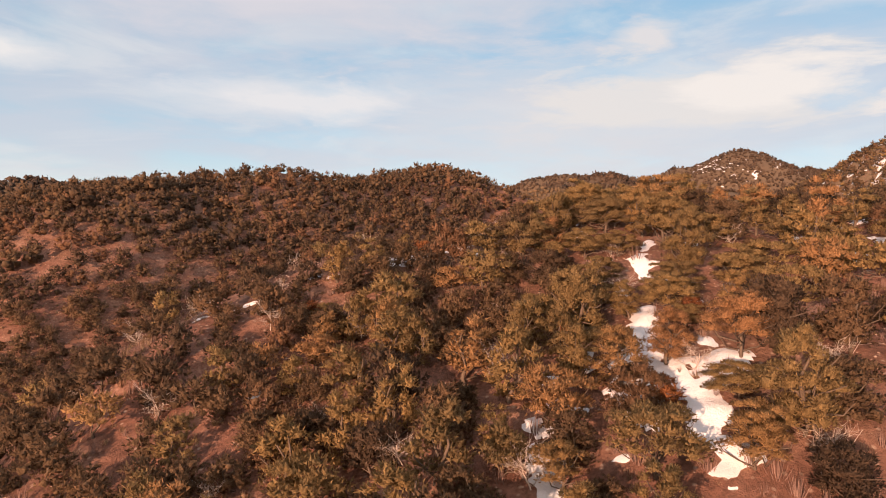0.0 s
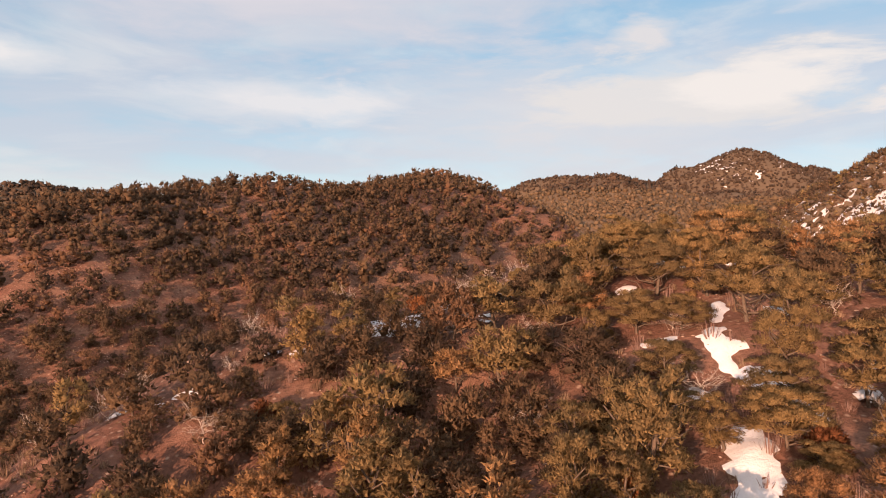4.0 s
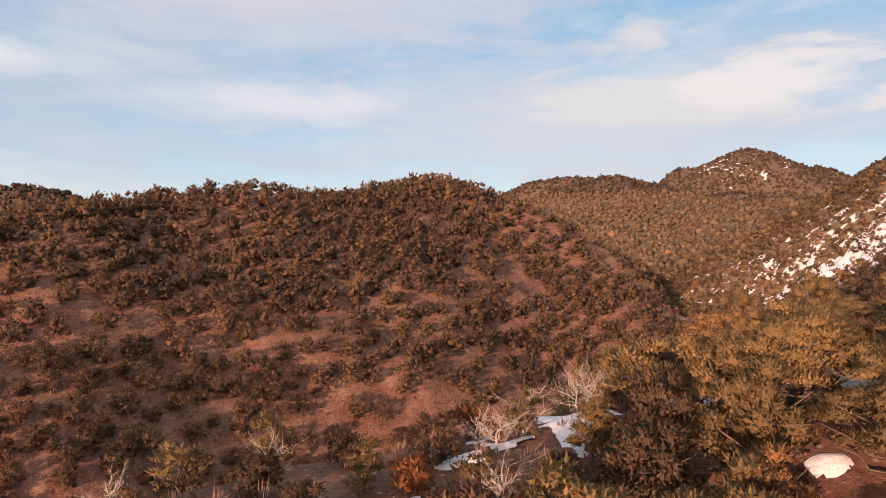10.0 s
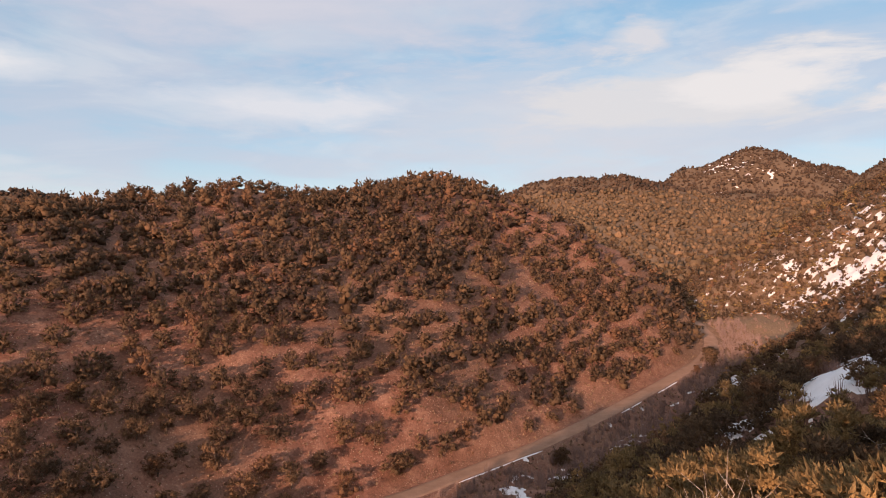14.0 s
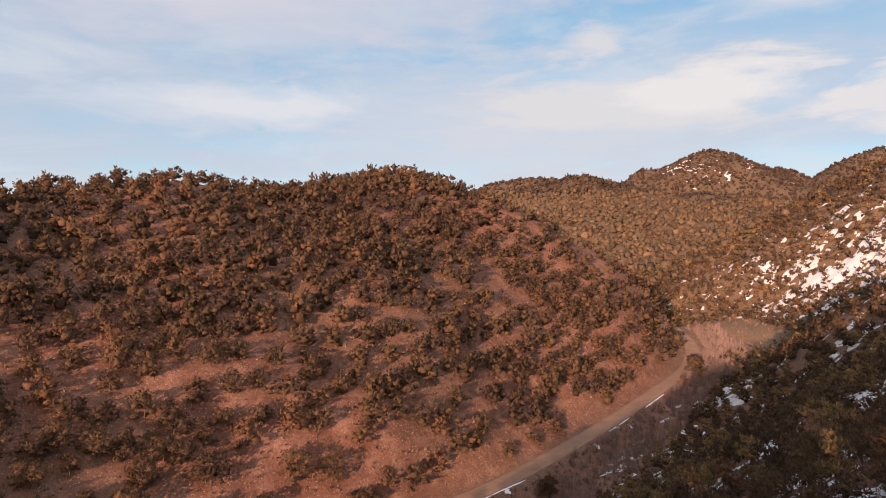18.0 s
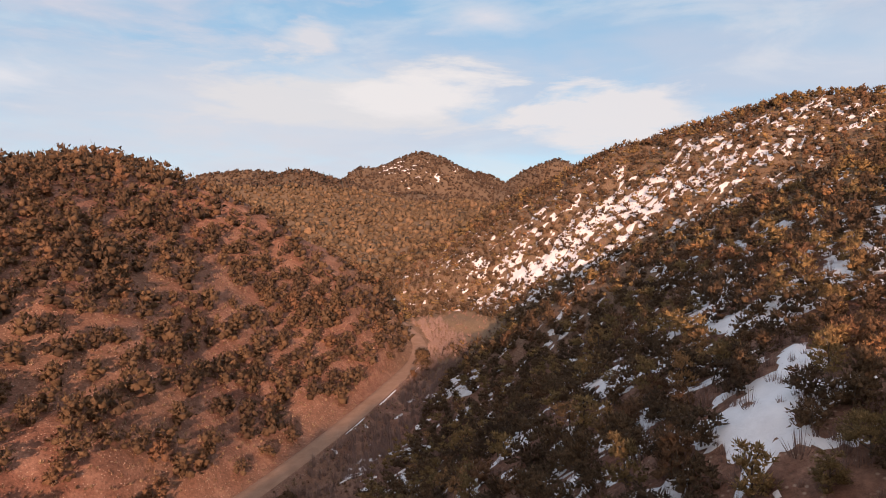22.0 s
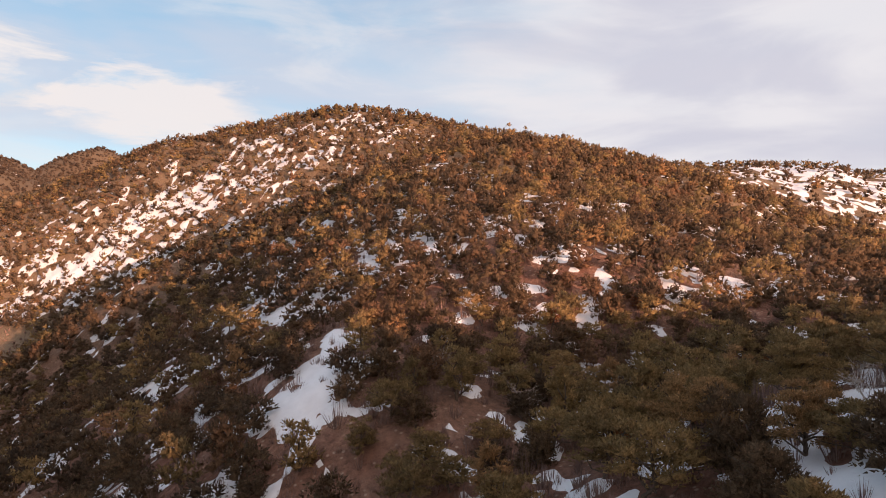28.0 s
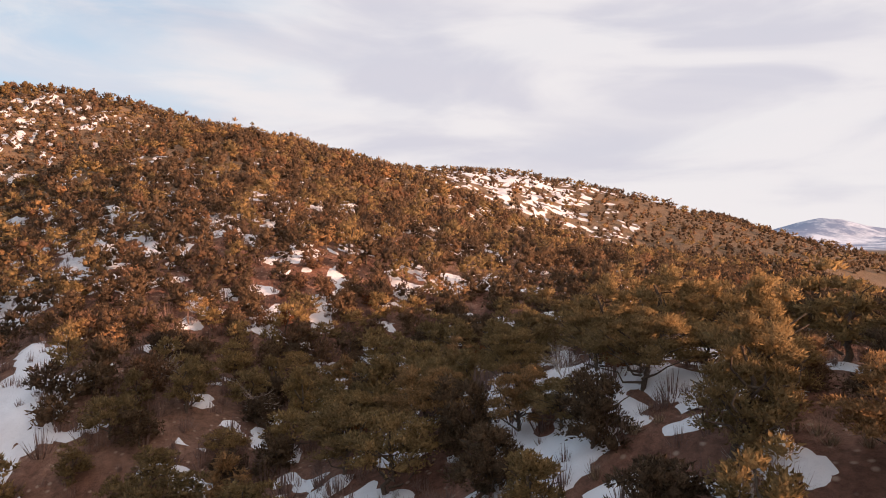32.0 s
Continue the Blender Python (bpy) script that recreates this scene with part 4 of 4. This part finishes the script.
# trees of the near ridge that stand out, with the share of a full-grown tree that each has reached
STANDING = ((17.5, 30.0, 1.25), (20.3, 31.5, 1.15), (19.6, 36.0, 1.2), (23.5, 36.5, 1.2), (13.6, 36.3, 0.85), (10.6, 32.6, 0.95), (7.0, 33.5, 1.05), (5.2, 36.6, 1.1), (3.0, 40.2, 1.15), (-1.2, 36.4, 1.0),
            (-7.2, 35.8, 1.1), (16.2, 59.0, 1.15), (19.8, 62.0, 1.2), (12.2, 60.4, 1.2), (23.0, 63.5, 1.2), (9.6, 62.9, 1.1), (15.6, 63.6, 1.3), (18.6, 68.2, 1.25), (11.2, 67.4, 1.25), (22.4, 74.8, 1.2),
            (16.6, 73.0, 1.2), (14.8, 66.8, 1.05), (27.0, 69.5, 1.2),
            (9.8, 51.4, 1.1), (10.2, 47.4, 1.15), (13.4, 54.2, 1.0), (8.8, 56.0, 1.1), (13.0, 48.6, 0.9),
            (-3.9, 58.2, 0.9), (-2.9, 55.9, 1.0), (-6.8, 57.6, 0.85), (2.6, 56.6, 1.2), (0.9, 54.6, 0.95), (-9.4, 57.8, 0.75), (-1.0, 58.9, 0.8), (5.2, 57.6, 1.05), (-5.4, 55.4, 0.9))
standing = np.array(STANDING)
left_trees = plant(-175, 112, 60, 365, left_gap, 42000, rng)
right_trees = plant(-60, 262, -40, 430, right_gap, 120000, rng, [(x, y, 2.6) for x, y, k in STANDING])
hump_trees = plant(255, 430, -120, 380, lambda x, y: 3.2 + 2.2 * cloudy(x, y, 14.0, 5.0) + 2.5 * bump_at(x, y, 345, 62, 50, 35), 14000, rng)
right_trees = right_trees[(right_trees[:, 0] + right_trees[:, 1] > 5)]
grown = np.r_[0.72 + 0.20 * left_trees[:, 2], 0.50 + 0.165 * right_trees[:, 2], 0.5 + 0.10 * hump_trees[:, 2]] * np.clip(rng.normal(1.0, 0.13, len(left_trees) + len(right_trees) + len(hump_trees)), 0.6, 1.4)
tx, ty = np.r_[left_trees[:, 0], right_trees[:, 0], hump_trees[:, 0], standing[:, 0]], np.r_[left_trees[:, 1], right_trees[:, 1], hump_trees[:, 1], standing[:, 1]]
size = np.r_[grown, standing[:, 2]]


def on_crest(x, y):
    """Wind-stunted trees along the top of the sunny hill."""
    crest = sorted(LEFT_CREST)
    return (left_side(x, y) > 0) & (y > np.interp(x, [p[0] for p in crest], [p[1] for p in crest]) - 10)


def in_sight(x, y):
    """Whether a tree at a place can be seen over the hills from anywhere along the line over the near ridge."""
    out = (np.hypot(x, y - np.clip(y, 12, 86)) < 34) & (y > 12)
    for vx, vy, vz, wide in ((0.0, 0.0, 0.0, 0.80), (0.5, 36.0, 8.5, 0.80), (0.0, 74.0, 8.2, 0.80), (-2.0, 86.0, 8.4, 9e9)):
        far = y - vy
        wedge = (far > 0) & (np.abs(x - vx - 0.04 * far) < wide * far + 6) if wide < 99 else (x > -vx - 20) & (y > vy - 8 - 0.62 * np.maximum(x, 0))
        i = np.nonzero(wedge & ~out)[0]
        top, worst = land(x[i], y[i]) + 4.5, np.full(len(i), -99.0)
        for t in np.linspace(0.12, 0.97, 22):
            worst = np.maximum(worst, land(vx + t * (x[i] - vx), vy + t * (y[i] - vy)) - (vz + t * (top - vz)))
        out[i[worst < 1.0]] = True
    return out


keep = in_sight(tx, ty)
tx, ty, size = tx[keep], ty[keep], size[keep]
size *= np.where((tx > 112) & (ty > 150) & (left_side(tx, ty) == 0), 0.95, 1.0)
size *= np.where(on_crest(tx, ty), 0.78, 1.0)
size *= np.where((tx < 6.5) & (ty > 60) & (ty < 74), 0.66, 1.0)
tz = land(tx, ty) - 0.05
on_left = left_side(tx, ty) > 0
# how far each tree stands from the line over the near ridge
away = np.hypot(tx, ty - np.clip(ty, 20, 86))
ahead = (ty > 20) & ~on_left
# the spine of the near ridge, over its brow and down towards the saddle
spine = np.minimum(np.hypot(tx - np.interp(ty, (30, 70), (15, 17)), ty - np.clip(ty, 30, 70)), np.hypot(tx - np.clip(tx, 17, 36), ty - np.interp(tx, (17, 36), (72, 86))))
order = np.argsort(np.where(ahead, spine, spine + 500))
near_pick = order[:330]
sunny_pick = np.nonzero(on_left)[0]
sunny_pick = sunny_pick[np.argsort(away[sunny_pick])][:150]
picked = np.zeros(len(tx), bool)
picked[near_pick] = picked[sunny_pick] = True


def tree_kinds(count, seed, forms, lobes, tufts, length, slim, limbs):
    kinds = []
    for k in range(count):
        r, form = np.random.default_rng(seed + k), forms[k % len(forms)]
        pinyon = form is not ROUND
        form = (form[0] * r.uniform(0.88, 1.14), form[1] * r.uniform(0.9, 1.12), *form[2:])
        crown = crown_mesh("crown", crown_shape(r, form, lobes, tufts, length, slim, 0.5), PINYON_LIT if pinyon else JUNIPER_DIMMED)
        kinds.append((crown, mesh_from("trunk", *trunk_shape(r, form, limbs), [BARK]), pinyon))
    return kinds


# light-toned pinyon on the sunlit brow, dark juniper on the dimmer hill
brow_kinds = tree_kinds(6, 80, (LAYERED, UPRIGHT, LAYERED), 38, 290, 0.11, 0.25, 12)
close_kinds = tree_kinds(9, 100, (LAYERED, ROUND, UPRIGHT), 30, 130, 0.165, 0.27, 9)
ridge_kinds = tree_kinds(9, 120, (LAYERED, ROUND, UPRIGHT), 24, 66, 0.225, 0.29, 5)
sunny_kinds = tree_kinds(8, 140, (ROUND,), 18, 46, 0.22, 0.34, 3)
for picks, kinds, hill in ((near_pick[:34], brow_kinds, "near ridge"), (near_pick[34:110], close_kinds, "near ridge"), (near_pick[110:], ridge_kinds, "near ridge"), (sunny_pick, sunny_kinds, "sunny hill")):
    for i in picks:
        crown, trunk, pinyon = kinds[int(rng.integers(len(kinds)))]
        if pinyon and tx[i] < 9 and rng.uniform() < 0.3:
            crown, trunk, pinyon = ridge_kinds[1 + 3 * int(rng.integers(3))]
        tree = new("pinyon_pine" if pinyon else "juniper_tree")
        tree.matrix_world = Matrix.Translation((tx[i], ty[i], tz[i])) @ pose(0, 0, 0, 0, 0, rng.uniform(0, 360)) @ Matrix.Diagonal((size[i], size[i], size[i] * rng.uniform(0.85, 1.15), 1))
        ground_word = "beside old snow" if snow_cover(tx[i:i + 1], ty[i:i + 1])[0] > -0.6 else "on red gravelly soil"
        small = "small " if size[i] < 0.85 else "tall " if size[i] > 1.25 else ""
        tagged(tree, small + ("upright olive-brown pinyon pine " if pinyon else "spreading olive-brown juniper ") + ground_word, "tree",
               ("pinyon pines on the " if pinyon else "junipers on the ") + hill)
        new("crown", crown).parent = tree
        new("trunk", trunk).parent = tree


def forest(name, places, shapes, label, mats, category="woodland"):
    """Many plants joined into one mesh: places are rows of x, y, z and size; shapes are (verts, faces, slot per face) in metres."""
    vs, fs, ss, ws, tones, n = [], [], [], [], [], 0
    for x, y, z, k in places:
        v, f, s, *w = shapes[int(rng.integers(len(shapes)))]
        a = rng.uniform(0, 6.283)
        c, q, h = math.cos(a) * k, math.sin(a) * k, k * rng.uniform(0.85, 1.15)
        vs.append(np.stack([v[:, 0] * c - v[:, 1] * q + x, v[:, 0] * q + v[:, 1] * c + y, v[:, 2] * h + z], 1))
        if w:
            u, b = math.cos(a), math.sin(a)
            ws.append(np.stack([w[0][:, 0] * u - w[0][:, 1] * b, w[0][:, 0] * b + w[0][:, 1] * u, w[0][:, 2]], 1))
        fs.append(f + n), ss.append(s), tones.append(np.full(len(v), rng.uniform()))
        n += len(v)
    ob = new(name, mesh_from(name, np.concatenate(vs), np.concatenate(fs), mats, slots=np.concatenate(ss), tone=np.concatenate(tones), normals=np.concatenate(ws) if ws else None))
    return tagged(ob, label, category, kind="stuff")


def tree_shapes(count, seed, forms, lobes, tufts, length, slim, limbs, core=0.5):
    out = []
    for k in range(count):
        r, form = np.random.default_rng(seed + k), forms[k % len(forms)]
        v, f, w = crown_shape(r, form, lobes, tufts, length, slim, core)
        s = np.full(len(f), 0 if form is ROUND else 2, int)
        if limbs:
            v2, f2 = trunk_shape(r, form, limbs, 4)
            f, v, s, w = np.concatenate([f, f2 + len(v)]), np.concatenate([v, v2]), np.r_[s, np.ones(len(f2), int)], np.concatenate([w, corner_ways(v2, f2)])
        out.append((v, f, s, w))
    return out


places = np.stack([tx, ty, tz, size], 1)
# mostly dark junipers off the ridge, so the colour carries part of the shade
for flag, word, forms in ((True, "sunny red hillside", (ROUND,)), (False, "shaded snowy slope", (ROUND, UPRIGHT, ROUND, ROUND, LAYERED, ROUND, ROUND, ROUND, ROUND))):
    for lo, hi, lobes, tufts, length, slim, limbs, core in ((0, 75, 18, 30, 0.31, 0.29, 2, 0.5), (75, 125, 13, 19, 0.34, 0.34, 1, 0.58), (125, 215, 9, 13, 0.42, 0.38, 0, 0.66), (215, 900, 4, 6, 0.80, 0.38, 0, 0.7)):
        some = (away >= lo) & (away < hi) & ~picked & (on_left == flag)
        if some.any():
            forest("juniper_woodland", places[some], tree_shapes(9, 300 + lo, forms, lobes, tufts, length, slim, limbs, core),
                   "olive-brown junipers and pinyons thick over the " + word, [JUNIPER_DIMMED, BARK, PINYON_LIT])

# the far hills: scrub woodland, darker conifers on the peak
fx, fy = scatter(-60, 860, 395, 1220, 4.5, lambda x, y: np.where((x > 0.03 * y - 60) & (x < 0.95 * (y - 86) + 60), 0.70 + 0.45 * cloudy(x, y, 26, 3.0), 0) * np.where(y > 800, 0.72, 1.0), rng)
ex, ey = scatter(560, 1080, -420, 30, 8.0, lambda x, y: 0.35 + 0.6 * cloudy(x, y, 40, 9.0), rng)
wx, wy = scatter(-1500, -500, 1450, 2050, 15.0, lambda x, y: 0.8 + 0 * x, rng)
speck = []
for k in range(8):
    v, f, w = crown_shape(np.random.default_rng(900 + k), (2.7, 3.4, 0.1, 0.9, 0.7), 1, 5, 1.3, 0.45, 1.1)
    speck.append((v, f, np.zeros(len(f), int), w))
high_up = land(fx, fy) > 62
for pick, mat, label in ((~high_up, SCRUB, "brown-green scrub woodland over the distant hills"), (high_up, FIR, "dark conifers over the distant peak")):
    px, py = fx[pick], fy[pick]
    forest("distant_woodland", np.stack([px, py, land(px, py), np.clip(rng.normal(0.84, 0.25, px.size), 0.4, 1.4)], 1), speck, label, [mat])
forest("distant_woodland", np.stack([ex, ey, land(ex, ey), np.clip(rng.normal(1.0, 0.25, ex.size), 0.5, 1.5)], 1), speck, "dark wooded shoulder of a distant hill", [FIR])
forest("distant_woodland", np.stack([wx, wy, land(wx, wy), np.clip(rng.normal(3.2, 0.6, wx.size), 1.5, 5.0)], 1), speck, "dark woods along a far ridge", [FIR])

# ---------------------------------------------------------------- undergrowth
SAGE = leaf_material("dry_sage", ((0.0, (0.17, 0.115, 0.078)), (0.4, (0.25, 0.175, 0.12)), (0.8, (0.33, 0.24, 0.165)), (1.0, (0.26, 0.15, 0.10))), 0.2)
TWIG = bark_material("grey_twigs", (0.17, 0.12, 0.11), (0.30, 0.22, 0.205))
PALE = bark_material("weathered_wood", (0.30, 0.25, 0.22), (0.52, 0.45, 0.40))
OAK = bark_material("dark_twigs", (0.12, 0.075, 0.065), (0.26, 0.175, 0.15))


def tuft_shape(r, tall, wide, blades, slim=0.045):
    """Low dry shrub: thin stems fanning up from one root."""
    a, t = r.uniform(0, 6.283, blades), r.uniform(0.15, 1.0, blades)
    top = np.stack([np.cos(a) * t * wide * 0.5, np.sin(a) * t * wide * 0.5, tall * (1.05 - 0.6 * t * t) * r.uniform(0.6, 1.1, blades)], 1)
    foot = np.stack([np.cos(a) * wide * 0.22 * t, np.sin(a) * wide * 0.22 * t, np.full(blades, -0.08)], 1)
    turn = a + r.uniform(-1.2, 1.2, blades)
    over = np.stack([-np.sin(turn), np.cos(turn), np.zeros(blades)], 1) * (slim * wide)
    return np.stack([foot - over, foot + over, top], 1).reshape(-1, 3), np.arange(3 * blades).reshape(-1, 3), np.zeros(blades, int)


def shrubs(name, x0, x1, y0, y1, step, chance, sizes, shapes, label, mat, category="shrubs"):
    hx, hy = scatter(x0, x1, y0, y1, step, chance, rng)
    forest(name, np.stack([hx, hy, land(hx, hy), rng.uniform(*sizes, hx.size)], 1), shapes, label, [mat], category)


tufts = [tuft_shape(np.random.default_rng(700 + k), 0.42, 1.1, 16, 0.07) for k in range(8)]
fine_tufts = [tuft_shape(np.random.default_rng(740 + k), 0.42, 0.9, 40, 0.022) for k in range(6)]
twig_tufts = [tuft_shape(np.random.default_rng(720 + k), 0.75, 1.1, 34, 0.016) for k in range(6)]
shrubs("sagebrush", -120, 112, 120, 330, 1.5, lambda x, y: left_side(x, y) * np.clip(2.6 * cloudy(x, y, 13.0, 21.0) - 0.65 + 0.9 * (road_near(x, y)[0] < 13), 0, 1) * (road_near(x, y)[0] > 3.1),
       (0.6, 1.5), tufts, "dry grey-tan sage and bunch grass on the red slope", SAGE)
shrubs("sagebrush", -30, 60, 24, 82, 1.15, lambda x, y: np.clip(1.8 * cloudy(x, y, 5.0, 22.0) - 0.45, 0, 0.9) * (snow_cover(x, y) < 0.3), (0.5, 1.4), fine_tufts, "dry grass tufts and low sage on the ridge", SAGE)
shrubs("oak_scrub", -30, 50, 24, 82, 1.7, lambda x, y: np.clip(2.2 * cloudy(x, y, 7.0, 23.0) - 0.75, 0, 0.8), (0.6, 1.5), twig_tufts, "low leafless purple-brown brush between the junipers", OAK)
shrubs("dry_grass", 10, 160, 180, 350, 1.7, lambda x, y: (1 - left_side(x, y)) * (road_near(x, y)[0] < 15) * (road_near(x, y)[0] > 3.3) * 0.75 * (snow_cover(x, y) < 0.6), (0.8, 1.8), tufts,
       "tan winter grass in the wash beside the road", SAGE, "grass")
shrubs("willow_thicket", -20, 128, 160, 320, 1.7, lambda x, y: (1 - left_side(x, y)) * (road_near(x, y)[0] < 17) * (road_near(x, y)[0] > 4.2) * np.clip(1.9 * cloudy(x, y, 9.0, 31.0) + 0.05, 0, 1), (0.6, 1.7),
       [tuft_shape(np.random.default_rng(800 + k), 2.1, 1.9, 70, 0.009) for k in range(6)], "leafless grey-pink willows along the creek bed", TWIG)
shrubs("oak_scrub", 8, 120, 66, 215, 1.75, lambda x, y: (1 - left_side(x, y)) * np.clip(2.0 * cloudy(x, y, 8.0, 51.0) - 0.4, 0, 1) * (road_near(x, y)[0] > 9), (0.6, 1.7), twig_tufts,
       "low leafless purple-brown scrub poking through snow", OAK)
shrubs("oak_scrub", 116, 250, 175, 400, 2.3, lambda x, y: 0.25 + 0.5 * cloudy(x, y, 9.0, 71.0), (0.7, 1.5), [tuft_shape(np.random.default_rng(760 + k), 0.9, 1.3, 12, 0.08) for k in range(6)],
       "low brown scrub dotting the snowy hillside", OAK)

# dead and leafless trees that stand singly
snags = []
for k in range(7):
    wood, fine = bare_shape(np.random.default_rng(60 + k), 2.3, 3.0, 13, 13, 0.024)
    snags.append((mesh_from("trunk", *wood, [PALE]), mesh_from("twigs", *fine, [PALE])))
snag_spots = plant(-24, 34, 27, 80, lambda x, y: np.where((drift_cover(x, y) > 0.3) | (x < 8) & (y > 70), 0, 6.2), 900, rng)
snag_spots = np.concatenate([snag_spots[:48, :2], ((5.4, 68.6), (4.0, 67.2), (8.4, 71.2), (9.3, 70.4), (33, 80.5), (37, 78), (45, 79), (58, 74), (62, 88), (44, 100), (70, 70), (47, 108))])
for n, (x, y) in enumerate(snag_spots):
    snag = new("dead_tree")
    snag.matrix_world = Matrix.Translation((x, y, float(land(x, y)[0]))) @ pose(0, 0, 0, 0, 0, rng.uniform(0, 360)) @ Matrix.Scale(rng.uniform(0.55, 1.1), 4)
    tagged(snag, "leafless pale grey dead juniper with twisted limbs", "tree", "dead trees on the ridge")
    for name, me in zip(("trunk", "branchwork"), snags[n % 7]):
        new(name, me).parent = snag
RUST = leaf_material("rusty_leaves", ((0.0, (0.19, 0.075, 0.035)), (1.0, (0.30, 0.13, 0.055))))
for n, (x, y) in enumerate(((3.4, 70.0), (9, 41), (2, 46), (29.5, 78.5), (41, 88), (29, 64), (-8, 52), (55, 84), (12.2, 33.4), (16.5, 40.6), (0.5, 64.2), (21, 58.5), (37, 92), (50, 99), (66, 104), (72, 96))):
    r = np.random.default_rng(40 + n)
    bush = new("oak_bush")
    bush.matrix_world = Matrix.Translation((x, y, float(land(x, y)[0]))) @ pose(0, 0, 0, 0, 0, 40 * n)
    tagged(bush, "rust-red dry scrub oak bush beside the junipers", "bush", "rusty bushes on the ridge")
    new("leaves", crown_mesh("leaves", crown_shape(r, (1.5, 1.7, 0.1, 1.0, 0.8), 16, 70, 0.2, 0.22, 0.3), RUST)).parent = bush
    wood, fine = bare_shape(r, 1.5, 1.6, 6, 3, 0.02)
    new("stems", mesh_from("stems", *gather([wood, fine]), [BARK])).parent = bush
# the larger trees by the road
for x, y, k in ((97.5, 276, 1.75), (100.5, 281, 1.4), (95, 270, 1.1), (33.5, 207, 1.3), (88, 264, 0.9)):
    crown, trunk, pinyon = close_kinds[1 + 3 * int(rng.integers(3))]
    tree = new("juniper_tree")
    tree.matrix_world = Matrix.Translation((x, y, float(land(x, y)[0]))) @ pose(0, 0, 0, 0, 0, rng.uniform(0, 360)) @ Matrix.Scale(k, 4)
    tagged(tree, "full dark green juniper at the edge of the dirt road", "tree", "trees beside the road")
    for name, me in (("crown", crown), ("trunk", trunk)):
        new(name, me).parent = tree
# tall pines along the crest of the higher hill
for x, y, k in ((244, 262, 1.5), (246, 256, 1.8), (248, 250, 1.7), (243, 270, 1.3), (240, 284, 1.4), (237, 292, 1.2), (234, 305, 1.3), (230, 316, 1.1), (252, 243, 1.2)):
    crown, trunk, pinyon = close_kinds[2]
    tree = new("pinyon_pine")
    tree.matrix_world = Matrix.Translation((x, y, float(land(x, y)[0]))) @ pose(0, 0, 0, 0, 0, rng.uniform(0, 360)) @ Matrix.Diagonal((0.8 * k, 0.8 * k, k, 1))
    tagged(tree, "tall dark pine standing above the wooded crest", "tree", "tall pines on the crest")
    for name, me in (("crown", crown), ("trunk", trunk)):
        new(name, me).parent = tree
STONE = bark_material("pale_stone", (0.26, 0.18, 0.145), (0.44, 0.33, 0.27))
stones = [(OCT_V * np.random.default_rng(970 + k).uniform(0.5, 1.2, (6, 3)) * np.array([0.22, 0.2, 0.11]), OCT_F, np.zeros(8, int)) for k in range(8)]
hx, hy = scatter(-110, 112, 130, 300, 1.8, lambda x, y: left_side(x, y) * np.clip(2.2 * cloudy(x, y, 11.0, 41.0) - 0.7, 0, 1) * (road_near(x, y)[0] > 3.0), rng)
kx, ky = scatter(-30, 50, 24, 80, 0.9, lambda x, y: np.clip(2.2 * cloudy(x, y, 7.0, 42.0) - 0.8, 0, 1), rng)
hx, hy = np.r_[hx, kx], np.r_[hy, ky]
forest("loose_stones", np.stack([hx, hy, land(hx, hy), np.where(hy > 100, rng.uniform(0.4, 1.3, hx.size), rng.uniform(0.25, 0.8, hx.size))], 1), stones, "pale broken stones strewn over the red slope", [STONE], "stones")

# leafless brush between the trees and through the thin snow of the shaded slope
shrubs("oak_scrub", 16, 64, 75, 126, 1.25, lambda x, y: (0.25 + 0.6 * cloudy(x, y, 6.0, 27.0)) * np.where(drift_cover(x, y) > 0.1, 0.12, 1.0) * (road_near(x, y)[0] > 16), (0.7, 2.2), twig_tufts,
       "dark leafless brush among the junipers of the snowy slope", OAK)
